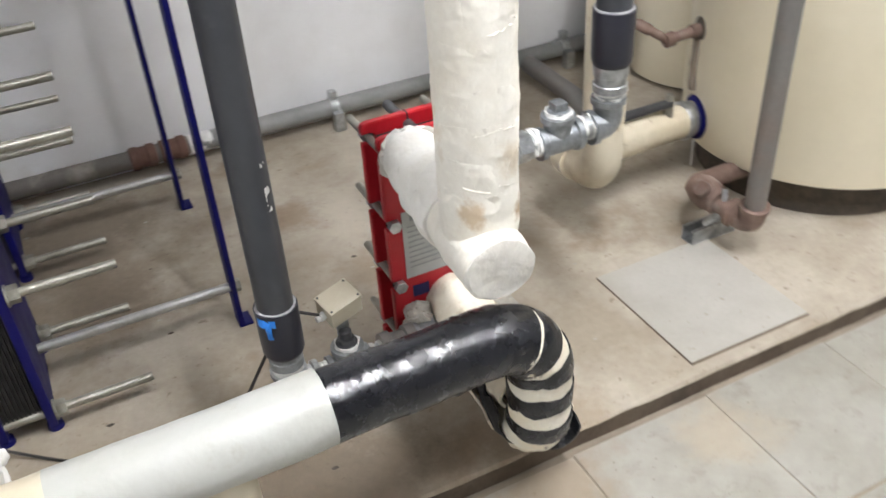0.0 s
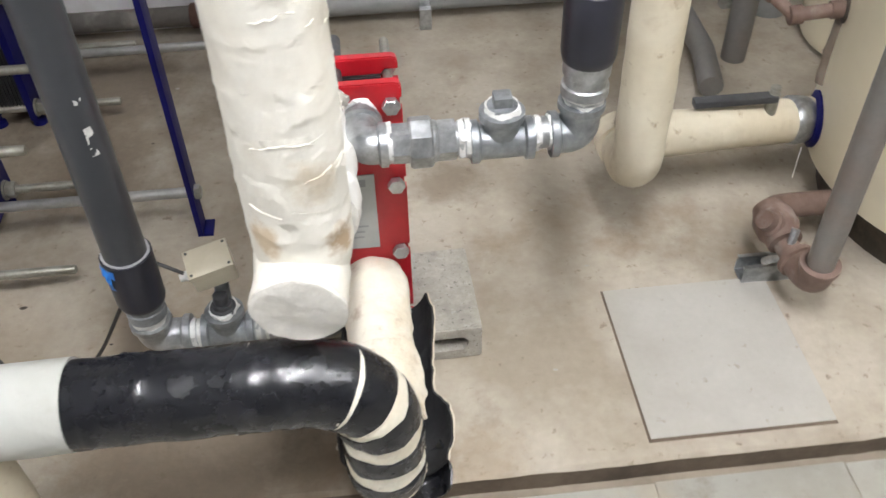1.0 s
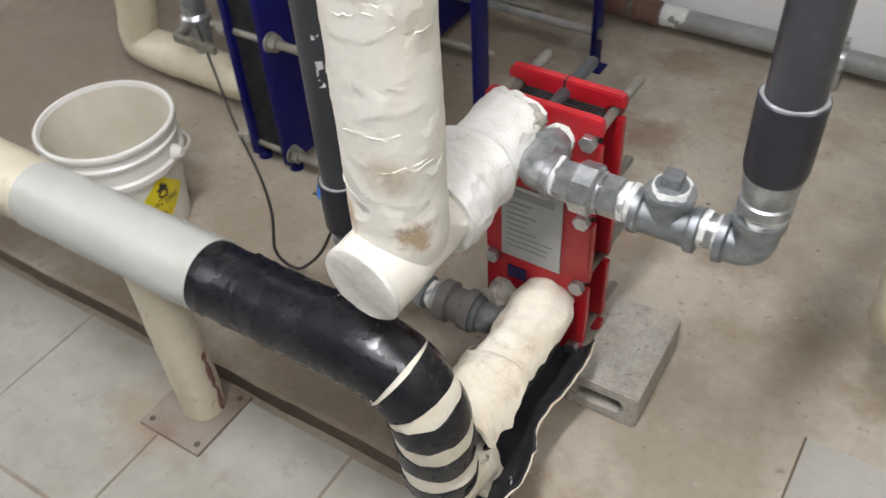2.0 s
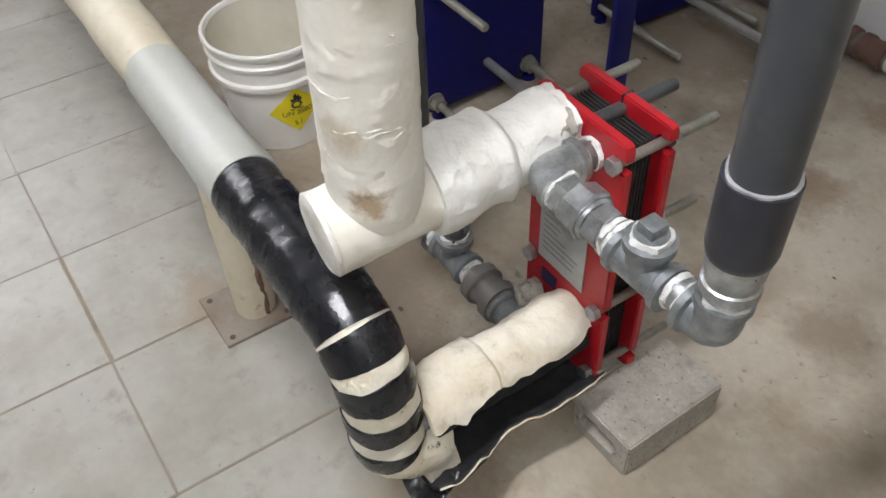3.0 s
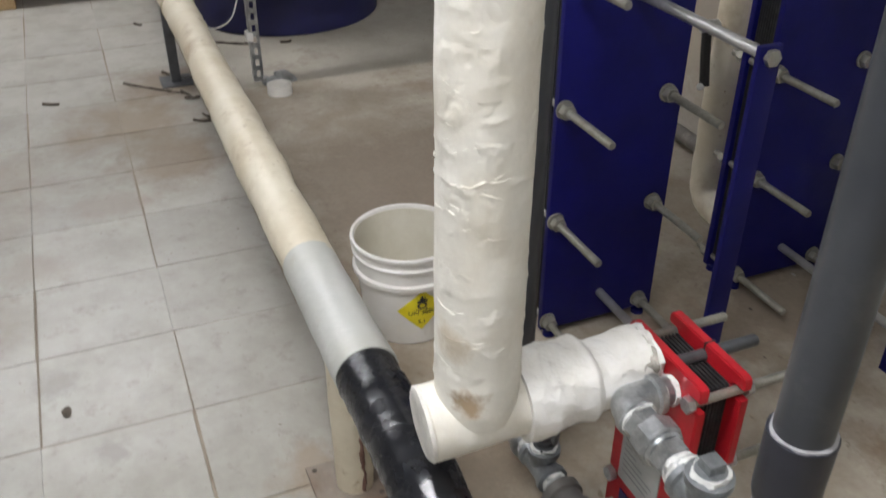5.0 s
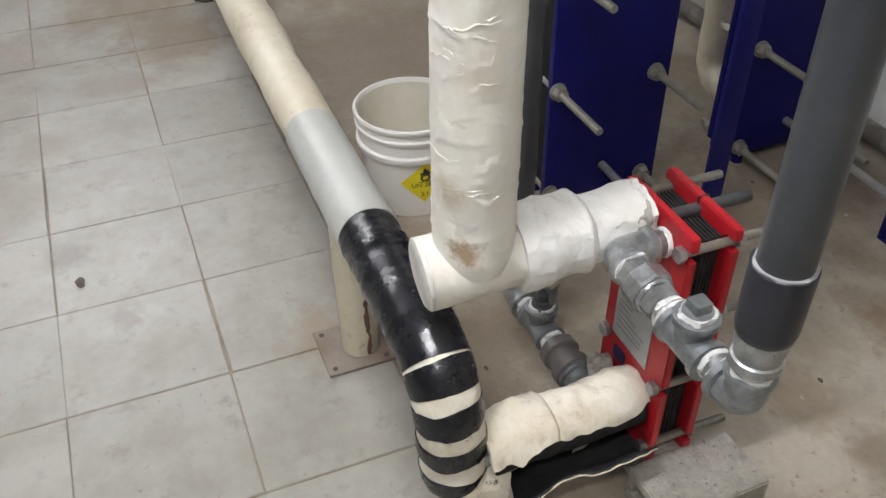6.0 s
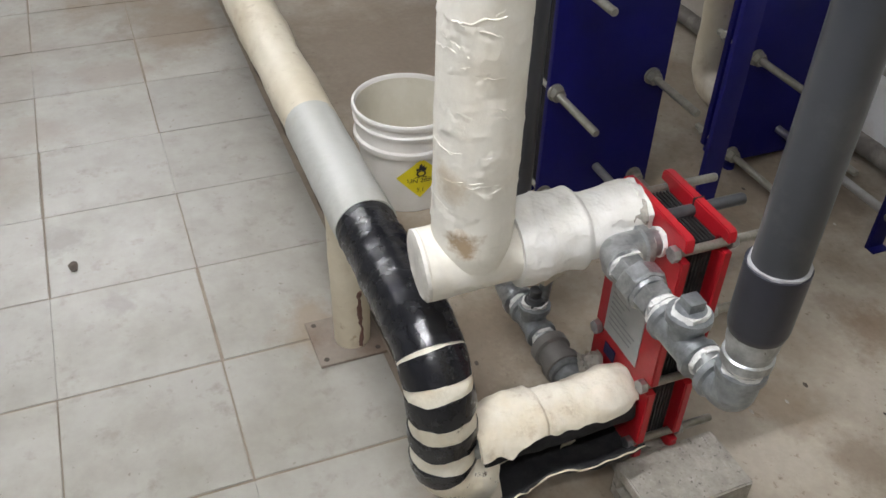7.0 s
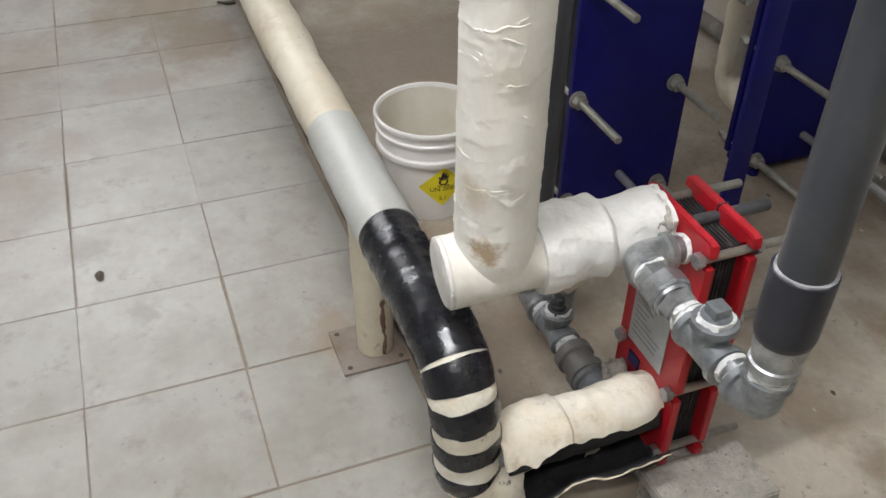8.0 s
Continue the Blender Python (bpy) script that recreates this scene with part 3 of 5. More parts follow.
def union(parent, a, way):
    """A pipe union: two hexagon ends and the coupling nut."""
    u = part("union", turned(a, way, [(0, 0.026), (0.002, 0.028), (0.030, 0.028), (0.032, 0.026)], flat=6), M_GALV, parent, "galvanised union nut", smooth=25)
    d = Vector(way).normalized()
    part("coupling_nut", turned(Vector(a) + d * 0.026, way, [(0, 0.033), (0.003, 0.036), (0.029, 0.036), (0.032, 0.033)], flat=8), M_GALV, u, smooth=25)
    part("collar", turned(Vector(a) + d * 0.057, way, [(0, 0.029), (0.004, 0.030), (0.008, 0.0275)], 24), M_GALV, u)
    part("tail", turned(Vector(a) + d * 0.064, way, [(0, 0.026), (0.002, 0.0285), (0.024, 0.0285), (0.026, 0.027)], flat=6), M_GALV, u, smooth=25)


def plug_tee(parent, x, y, z, length, plug_mat, square):
    t = part("tee", banded((x - length / 2, y, z), (1, 0, 0), length, 0.0260), M_MALL, parent, "grey cast iron tee")
    part("branch", turned((x, y, z + 0.012), (0, 0, 1), [(0, 0.025), (0.024, 0.026), (0.026, 0.0315), (0.037, 0.0315), (0.038, 0.029)], 24), M_MALL, t)
    part("sealant", sweep([(x, y, z + 0.050), (x, y, z + 0.057)], 0.0238, 26, 0.002, 0.0058, 65), M_SEAL, t, "white sealing paste")
    p = part("plug", turned((x, y, z + 0.050), (0, 0, 1), [(0, 0.021), (0.008, 0.021), (0.010, 0.014)], 20), plug_mat, t)
    if square:
        part("plug_head", box(x - 0.0125, y - 0.0125, z + 0.058, x + 0.0125, y + 0.0125, z + 0.074, 0.002), plug_mat, p)
    else:
        part("plug_head", turned((x, y, z + 0.058), (0, 0, 1), [(0, 0.016), (0.01, 0.016), (0.011, 0.012), (0.026, 0.012), (0.028, 0.009)], 18), plug_mat, p)


# outlet line: from the upper port along the plinth to the upright grey pipe
LZ, LY = 0.588, 1.262
line = thing("outlet_pipe", (1.25, LY, PLINTH), "galvanised threaded fittings rising into a dark grey plastic pipe", "pipe", "threaded pipe runs")
nipple(line, (0.950, 1.345, LZ), (0, -1, 0), 0.035, 0.022)
part("elbow", cast_elbow([(0.950, 1.318, LZ), (0.950, LY, LZ), (0.985, LY, LZ)], 0.0262, 0.040), M_GALV, line, "galvanised elbow with sealing paste")
part("sealant", sweep([(0.983, LY, LZ), (0.991, LY, LZ)], 0.0265, 26, 0.002, 0.006, 60), M_SEAL, line, "white sealing paste")
union(line, (0.988, LY, LZ), (1, 0, 0))
nipple(line, (1.078, LY, LZ), (1, 0, 0), 0.024, 0.0235)
plug_tee(line, 1.141, LY - 0.002, LZ - 0.005, 0.088, M_MALL, True)
nipple(line, (1.184, LY, LZ), (1, 0, 0), 0.032, 0.0225)
part("elbow", cast_elbow([(1.208, LY, LZ - 0.004), (1.250, LY, LZ - 0.004), (1.250, LY, LZ + 0.05)], 0.0275, 0.044), M_MALL, line, "grey cast iron elbow")
nipple(line, (1.252, LY, LZ + 0.042), (0, 0, 1), 0.026, 0.0255)
part("socket", turned((1.252, LY, LZ + 0.062), (0, 0, 1), [(0, 0.026), (0.001, 0.032), (0.014, 0.032), (0.016, 0.029), (0.030, 0.0295), (0.032, 0.032), (0.044, 0.0325), (0.056, 0.0325), (0.058, 0.030)], 24), M_GALV, line, "galvanised socket")
sl = part("sleeve", turned((1.252, LY, LZ + 0.110), (0, 0, 1), [(0, 0.030), (0.005, 0.0345), (0.016, 0.0368), (0.104, 0.0376), (0.105, 0.033)], 28), M_SLEEVE, line, "dark plastic adaptor sleeve")
part("glue_bead", sweep([(1.252, LY, LZ + 0.212), (1.252, LY, LZ + 0.2170)], 0.0352, 28, 0.0015, 0.0022, 60), M_GLUE, sl, "pale glue bead")
part("riser", sweep([(1.252, LY, LZ + 0.20), (1.252, LY, CEIL)], 0.0316, 28, 0.2), M_PVC, line, "dark grey plastic pipe")

# inlet line: low on the other side
IZ, IY = 0.217, 1.285
inlet = thing("inlet_pipe", (0.585, IY, PLINTH), "grey cast fittings rising into a dark grey plastic pipe", "pipe", "threaded pipe runs")
nipple(inlet, (0.875, 1.345, IZ), (0, -1, 0), 0.03, 0.022)
part("elbow", cast_elbow([(0.875, 1.332, IZ), (0.875, IY, IZ), (0.838, IY, IZ)], 0.028, 0.04), M_MALL, inlet, "grey cast iron elbow")
part("union", banded((0.770, IY, IZ), (1, 0, 0), 0.07, 0.031, 0.006, 0.02), M_STEEL, inlet, "dark brownish cast union")
nipple(inlet, (0.745, IY, IZ), (1, 0, 0), 0.03, 0.0215)
plug_tee(inlet, 0.702, IY, IZ, 0.085, M_DARKBAR, False)
nipple(inlet, (0.640, IY, IZ), (1, 0, 0), 0.024, 0.0215)
part("elbow", cast_elbow([(0.643, IY, IZ), (0.585, IY, IZ), (0.585, IY - 0.004, IZ + 0.05)], 0.0285, 0.045), M_GALV, inlet, "galvanised elbow")
nipple(inlet, (0.585, IY - 0.004, IZ + 0.045), (0, 0, 1), 0.022, 0.0245)
part("socket", turned((0.585, IY - 0.005, IZ + 0.062), (0, 0, 1), [(0, 0.026), (0.001, 0.031), (0.018, 0.031), (0.02, 0.029), (0.04, 0.030), (0.041, 0.028)], 24), M_MALL, inlet, "grey socket")
sl = part("sleeve", turned((0.585, IY - 0.006, IZ + 0.09), (0, 0, 1), [(0, 0.029), (0.006, 0.035), (0.014, 0.0375), (0.108, 0.0385), (0.109, 0.034)], 28), M_SLEEVE, inlet, "dark plastic adaptor sleeve")
part("glue_bead", sweep([(0.585, IY - 0.006, IZ + 0.195), (0.585, IY - 0.006, IZ + 0.200)], 0.0360, 28, 0.002, 0.002, 60), M_GLUE, sl, "pale glue bead")
part("blue_tape", sweep([(0.585, IY - 0.006, IZ + 0.178), (0.585, IY - 0.006, IZ + 0.193)], 0.0398, 20, 0.004, 0.003, 60, arc=(196, 250)), M_BLUETAPE, sl, "scrap of blue tape")
part("blue_tape", sweep([(0.585, IY - 0.006, IZ + 0.150), (0.585, IY - 0.006, IZ + 0.188)], 0.0403, 8, 0.004, 0.004, 60, arc=(224, 238)), M_BLUETAPE, sl, "loose end of blue tape")
up = part("riser", sweep([(0.585, IY - 0.006, IZ + 0.19), (0.585, IY - 0.010, CEIL)], 0.0320, 28, 0.2), M_PVC, inlet, "dark grey plastic pipe")
for z0, z1 in ((0.615, 0.66), (0.695, 0.71)):
    part("paint_splash", sweep([(0.585, IY - 0.0085, z0), (0.585, IY - 0.0085, z1)], 0.0305, 22, 0.003, 0.0030, 75, arc=(298, 318)), M_SEAL, up, "splash of white paint")

# ---- plastered supply pipe with its tee ----
supply = thing("supply_pipe", (0.873, 1.062, PLINTH), "thick upright pipe in wrinkled cream plaster insulation", "pipe")
rings = [0.075, 0.135, 0.165, 0.225, 0.262, 0.318, 0.362, 0.385, 0.43, 0.47, 0.56, 0.63, 0.70, 0.80]
part("riser_jacket", sweep([(0.873, 1.062, 0.585), (0.873, 1.063, 1.60)], lambda s: 0.0605 - 0.005 * max(0.0, 1 - s / 0.03), 48, 0.0035, 0.0016, 11, ridges=rings), M_PLASTER, supply, "cream plaster jacket with torn lapped wraps")
part("upper_jacket", sweep([(0.873, 1.063, 1.60), (0.873, 1.064, CEIL)], 0.0605, 36, 0.03, 0.0016, 11), M_PLASTER, supply, "cream plaster jacket")


def flake(az, z, wide, rise, thick):
    """A torn, lifted edge of plaster lying on the upright jacket."""
    pts = []
    for k in range(9):
        u = k / 8 - 0.5
        a = radians(az) + u * wide / 0.061
        zz = z + rise * u + 0.004 * noise.noise(Vector((k * 0.7, az, z * 20)))
        pts.append((0.873 + 0.0603 * math.cos(a), 1.062 + 0.0603 * math.sin(a), zz))
    return sweep(pts, lambda t: 0.45 * thick * (0.35 + 0.65 * math.sin(math.pi * min(1, t / wide * 0.9))), 8, 0.003, 0.0016, 130)


for az, z, wide, rise, thick in ((-32, 0.975, 0.075, 0.018, 0.0032), (-20, 0.963, 0.040, -0.014, 0.0028), (-60, 0.970, 0.030, -0.006, 0.0022), (-8, 0.988, 0.016, 0.006, 0.0034), (-5, 0.938, 0.008, 0.022, 0.0018),
                                 (-38, 1.022, 0.055, 0.022, 0.0018), (-70, 1.045, 0.05, -0.012, 0.0018), (-30, 1.068, 0.045, 0.016, 0.0018), (-55, 0.942, 0.018, -0.004, 0.0018), (-45, 0.915, 0.014, 0.004, 0.0018),
                                 (-100, 0.790, 0.05, 0.010, 0.0020), (-85, 0.930, 0.03, 0.004, 0.0018), (-65, 1.090, 0.028, -0.01, 0.0016), (-110, 0.990, 0.04, 0.012, 0.0020), (-75, 0.700, 0.03, -0.008, 0.0020),
                                 (-25, 0.740, 0.02, 0.006, 0.0016), (-120, 0.700, 0.04, -0.01, 0.0018)):
    part("plaster_flake", flake(az, z, wide, rise, thick), M_PLASTER, supply)
flakes = random.Random(23)
for k in range(16):
    z = flakes.choice((0.68, 0.735, 0.79, 0.85, 0.90, 0.945, 1.0, 1.05, 1.10, 1.16)) + flakes.gauss(0, 0.008)
    part("plaster_flake", flake(flakes.uniform(-75, 35), z, flakes.uniform(0.012, 0.055), flakes.gauss(0, 0.007), flakes.uniform(0.0012, 0.0022)), M_PLASTER, supply)
tee_path = [(0.8635, 0.984, 0.571), (0.867, 1.062, 0.576), (0.873, 1.14, 0.584)]
part("tee_jacket", sweep(tee_path, lambda s: 0.0575 - 0.005 * max(0, 1 - s / 0.006) ** 2, 32, 0.004, 0.003, 19, ridges=(0.11,)), M_PLASTER, supply, "cream plaster jacket of the tee")
part("end_cap", sweep([(0.8633, 0.9795, 0.5707), (0.8634, 0.981, 0.5708), (0.864, 0.988, 0.5715)], lambda t: 0.0515 + 0.0050 * min(1, t / 0.003), 44, 0.0015, 0.0035, 34), M_ENDCAP, supply, "rough pale plaster end")
branch_path = [(0.873, 1.125, 0.584), (0.877, 1.235, 0.590), (0.880, 1.343, 0.597)]


def branch_radius(s):
    k = min(1, max(0, (s - 0.105) / 0.012))
    return (0.066 + 0.003 * math.sin(s * 60)) * (1 - k) + 0.0535 * k - 0.006 * max(0, (s - 0.195) / 0.02)


part("branch_jacket", sweep(branch_path, branch_radius, 40, 0.0032, 0.0055, 15, ridges=(0.022, 0.045, 0.070, 0.108, 0.14, 0.165)), M_PLASTER_NEW, supply, "fresh white plaster jacket with wet drips")
part("plaster_collar", sweep([(0.8795, 1.328, 0.596), (0.880, 1.3425, 0.597)], 0.052, 36, 0.003, 0.014, 60), M_PLASTER_NEW, supply, "ragged plaster at the port")
part("cement_smear", sweep([(0.908, 1.305, 0.618), (0.918, 1.332, 0.622)], 0.016, 16, 0.004, 0.012, 80), M_BLOCK, supply, "grey cement smear")
part("cement_lump", sweep([(0.915, 1.33, 0.560), (0.925, 1.342, 0.552)], 0.018, 14, 0.004, 0.010, 70), M_BLOCK, supply, "grey cement lump")

# ---- taped return pipe along the plinth's edge ----
ret = thing("return_pipe", (0.4, 0.99, 0.0), "long pale insulated pipe ending in a black taped bend", "pipe")
ret_path = rounded([(-4.6, 0.995, 0.445), (0.20, 0.99, 0.43), (0.94, 0.992, 0.432), (0.946, 1.003, 0.185), (0.949, 1.075, 0.158)], 0.15, 14)
total = sum((Vector(q) - Vector(p)).length for p, q in zip(ret_path, ret_path[1:]))
S0 = 4.6        # length of the run at x = 0
part("old_jacket", sweep(ret_path, lambda s: 0.0595 + 0.003 * math.sin(s * 5), 30, 0.015, 0.0055, 6, span=(0, S0 + 0.20), ridges=(2.9, 3.6, 4.3)), M_CREAM2, ret, "yellowed cream jacket")
part("canvas_jacket", sweep(ret_path, 0.0585, 32, 0.012, 0.0022, 10, span=(S0 + 0.19, S0 + 0.57)), M_CANVAS, ret, "smooth white painted canvas jacket")
part("bare_jacket", sweep(ret_path, 0.0553, 44, 0.003, 0.0024, 34, span=(S0 + 0.894, total)), M_BAND, ret, "cream insulation showing between the tape")
for a, b in ((0.540, 0.898), (0.9025, 0.940), (0.957, 0.993), (1.024, 1.062), (1.097, 1.122)):
    part("tape_wrap", sweep(ret_path, lambda s: 0.0575 + 0.0004 * math.sin(s * 95), 32, 0.004, 0.0024, 12, span=(S0 + a, S0 + b), ridges=tuple(S0 + k for k in (0.585, 0.625, 0.66, 0.70, 0.735, 0.77, 0.80, 0.83, 0.86)), fray=0.0015 if a < 0.6 else 0.003 if a < 0.92 else 0.010), M_TAPE, ret, "glossy black wrapping tape")
part("tape_nick", sweep([(0.790, 0.992 + 0.0568 * math.cos(radians(a)), 0.431 + 0.0568 * math.sin(radians(a))) for a in range(58, 104, 5)], 0.0016, 8, 0.004, 0.001, 90), M_PLASTER, ret, "pale tear in the tape")
post = thing("pipe_support", (0.414, 0.997, 0), "cream insulated support post on a rusty base plate", "pipe support")
part("post_jacket", sweep([(0.414, 0.997, 0.006), (0.412, 0.992, 0.40)], 0.0405, 26, 0.02, 0.002, 14), M_CREAM2, post)
part("crack", sweep([(0.4525, 1.004, 0.012), (0.4515, 1.008, 0.06), (0.4525, 1.004, 0.12), (0.4510, 1.006, 0.17)], 0.0048, 8, 0.006, 0.005, 60), M_RUST, post, "rusty split in the jacket")
base = part("base_plate", box(0.337, 0.906, 0.0, 0.482, 1.056, 0.008, 0.002), M_RUSTPLATE, post, "rust-stained steel base plate", smooth=0)
for x, y in ((0.354, 0.923), (0.466, 0.923), (0.466, 1.04), (0.354, 1.04)):
    part("bolt_hole", turned((x, y, 0.008), (0, 0, 1), [(0, 0.006), (0.001, 0.006)], 12), M_DIRT_GAP, base)


# torn jacket of the lower port
low = thing("lower_port_pipe", (0.95, 1.2, PLINTH), "short pipe in torn cream insulation with black foam hanging open", "pipe")
part("pipe", sweep([(0.949, 1.343, 0.245), (0.951, 1.18, 0.243), (0.950, 1.02, 0.235)], 0.030, 20, 0.05), M_GALV, low, "bare steel pipe")


def torn_shell(path, r, a0, a1, depth, lumps, ragged, seg=22, step=0.006, strip=0.0):
    """An open, lumpy half shell whose long edges are ragged."""
    bm = bmesh.new()
    pts = evenly(path, step)
    rings = []
    for i, p in enumerate(pts):
        p = Vector(p)
        e0 = a0 + ragged * (noise.noise(Vector((i * 0.13, 1.5, 0))) + 0.6 * noise.noise(Vector((i * 0.31, 1.5, 3))))
        e1 = a1 + ragged * (noise.noise(Vector((i * 0.11, 7.5, 0))) + 0.22 * noise.noise(Vector((i * 0.29, 7.5, 3))))
        if strip:
            e0 = e1 - strip
        ring = []
        for k in range(seg + 1):
            ang = radians(e0 + (e1 - e0) * k / seg)
            q = p + Vector((math.cos(ang), 0, math.sin(ang))) * r(i / len(pts))
            q += Vector((math.cos(ang), 0.3, math.sin(ang))) * lumps * (noise.noise(q * 16) + 0.6 * noise.noise(q * 41))
            ring.append(bm.verts.new(q))
        rings.append(ring)
    for p, q in zip(rings, rings[1:]):
        for k in range(seg):
            bm.faces.new((p[k], p[k + 1], q[k + 1], q[k]))
    return thicken(bm, depth)


low_path = [(0.949, 1.342, 0.246), (0.951, 1.20, 0.245), (0.950, 1.045, 0.242)]
part("torn_jacket", torn_shell(low_path, lambda t: 0.054 + 0.006 * (t > 0.58) + 0.004 * math.sin(t * 11), 20, 232, 0.007, 0.0085, 20), M_TORN, low, "cream jacket, torn along its side")
part("cement_lump", sweep([(0.855, 1.30, 0.238), (0.872, 1.338, 0.236)], 0.026, 16, 0.005, 0.016, 50), M_BLOCK, low, "pale cement lumps")
part("foam_flap", torn_shell([(0.962, 1.340, 0.218), (0.966, 1.20, 0.210), (0.962, 1.03, 0.200)], lambda t: 0.070 + 0.009 * math.sin(t * 9) + 0.010 * t, 172, 342, 0.005, 0.007, 20), M_FOAM, low, "black foam lining hanging open")
part("foam_lining", torn_shell([(0.950, 1.338, 0.244), (0.952, 1.20, 0.242), (0.950, 1.06, 0.238)], lambda t: 0.0455, 195, 395, 0.004, 0.004, 8), M_FOAM, low, "black foam lining inside the jacket")
part("foam_cover", torn_shell([(0.962, 1.340, 0.218), (0.966, 1.20, 0.210), (0.962, 1.03, 0.200)], lambda t: 0.0712 + 0.009 * math.sin(t * 9) + 0.010 * t, 341, 342.2, 0.003, 0.007, 20, 3, strip=0.9), M_CREAM2, low, "pale torn edge of the jacket skin")
part("foam_scrap", torn_shell([(0.985, 1.07, 0.165), (0.995, 1.05, 0.150), (1.000, 1.005, 0.135)], lambda t: 0.042, 215, 345, 0.004, 0.006, 20), M_TAPE, low, "scrap of black tape")
part("hanging_cover", torn_shell([(0.945, 1.26, 0.228), (0.944, 1.16, 0.222), (0.945, 1.055, 0.214)], lambda t: 0.080 + 0.006 * math.sin(t * 7), 198, 268, 0.004, 0.006, 14), M_TORN, low, "loose cream cover hanging down")
part("plaster_lump", sweep([(0.955, 1.035, 0.13), (0.955, 1.09, 0.125)], 0.045, 20, 0.008, 0.012, 22), M_TORN, low, "lump of stained plaster")

# ---- junction box and cable ----
jb = thing("junction_box", (0.70, 1.29, 0.27), "beige plastic junction box with a cable gland", "junction box")
jm = pose(0.700, 1.290, 0.362, 12, -8, 14) @ Matrix.Diagonal((0.70, 0.70, 0.85, 1))
bm = box(-0.048, -0.036, -0.026, 0.048, 0.036, 0.014, 0.004)
bm.transform(jm)
part("case", bm, M_BOX, jb)
bm = box(-0.050, -0.038, 0.015, 0.050, 0.038, 0.026, 0.003)
bm.transform(jm)
lid = part("lid", bm, M_BOX, jb)
for sx in (-0.042, 0.042):
    for sy in (-0.030, 0.030):
        bm = turned((sx, sy, 0.026), (0, 0, 1), [(0, 0.0035), (0.001, 0.003)], 8)
        bm.transform(jm)
        part("screw", bm, M_DARKBAR, lid)
bm = turned((-0.048, 0, -0.004), (-1, 0, 0), [(0, 0.011), (0.012, 0.011), (0.014, 0.009), (0.024, 0.008)], 12)
bm.transform(jm)
part("gland", bm, M_SEAL, jb, "white cable gland")
part("stem", sweep([(0.705, 1.306, 0.345), (0.703, 1.296, 0.23)], 0.012, 12, 0.05), M_MALL, jb)
part("lead", sweep(rounded([(0.660, 1.280, 0.359), (0.638, 1.287, 0.368), (0.616, 1.292, 0.378)], 0.02, 5), 0.003, 8, 0.006), M_CABLE, jb, "thin dark lead to the sleeve")
cable_path = rounded([(0.556, 1.290, 0.310), (0.47, 1.31, 0.15), (0.38, 1.325, 0.052), (0.30, 1.345, 0.050), (0.22, 1.44, 0.050),
                      (0.10, 1.535, 0.051), (-0.02, 1.60, 0.10), (-0.30, 1.78, 0.33), (-0.42, 1.90, 0.5), (-0.45, 2.2, 0.9), (-0.45, 2.58, 1.3)], 0.12, 6)
single("cable", sweep(cable_path, 0.0032, 8, 0.02), M_CABLE, "thin dark cable running over the plinth", "cable")


# ---- blue plate heat exchangers ----
def blue_exchanger(y, label):
    w, z0, z1 = 0.163, 0.072, 1.012
    t = thing("plate_exchanger", (0.165, y, PLINTH), label, "heat exchanger", "blue plate heat exchangers")
    part("front_plate", box(0.147, y - w, z0, 0.165, y + w, z1, 0.002), M_BLUE, t, "blue painted end plate")
    part("back_plate", box(0.052, y - w, z0, 0.070, y + w, z1 + 0.05, 0.002), M_BLUE, t, "blue painted frame plate")
    for i in range(18):
        x = 0.0715 + i * 0.0042
        k = 0.012 + 0.004 * (i % 2)
        part("plate", box(x, y - w + k, z0 + 0.035, x + 0.003, y + w - k, z1 - 0.02), M_PACK, t, smooth=0)
    for z in (0.100, 0.392, 0.676, 0.962):
        for yy in (y - 0.148 + 0.001, y + 0.120):
            b = part("tie_bolt", turned((0.004, yy, z), (1, 0, 0), [(0, 0.008), (0.002, 0.0095), (0.358, 0.0095), (0.361, 0.008)], 14), M_ZINC, t, "zinc plated threaded tie bolt")
            part("nut", turned((0.170, yy, z), (1, 0, 0), [(0, 0.017), (0.002, 0.0185), (0.018, 0.0185), (0.020, 0.017)], flat=6), M_ZINC, b)
            part("washer", turned((0.1655, yy, z), (1, 0, 0), [(0, 0.022), (0.0045, 0.022)], 20), M_ZINC, b)
            part("head", turned((0.030, yy, z), (1, 0, 0), [(0, 0.017), (0.020, 0.018)], flat=6), M_ZINC, b)
    part("support_column", box(0.580, y - 0.024, PLINTH, 0.592, y + 0.024, 0.942, 0.002), M_BLUE, t, "blue flat bar column")
    part("column_foot", box(0.580, y - 0.024, PLINTH, 0.612, y + 0.024, PLINTH + 0.006, 0.001), M_BLUE, t)
    for z in (0.150, 0.921):
        r = part("guide_rail", turned((0.165, y, z), (1, 0, 0), [(0, 0.011), (0.418, 0.011)], 16), M_BRIGHT, t, "bright steel guide rail")
        part("cap_bolt", turned((0.591, y, z), (1, 0, 0), [(0, 0.016), (0.012, 0.016), (0.014, 0.012)], flat=6), M_ZINC, r)
    for x in (0.061, 0.156):
        for yy in (y - w + 0.03, y + w - 0.03):
            part("foot", turned((x, yy, PLINTH), (0, 0, 1), [(0, 0.017), (0.012, 0.016), (0.016, 0.009), (0.030, 0.009)], 14), M_BLUE, t)
    return t


blue_exchanger(1.735, "tall dark blue plate heat exchanger with long tie bolts")
blue_exchanger(2.315, "tall dark blue plate heat exchanger close to the wall")

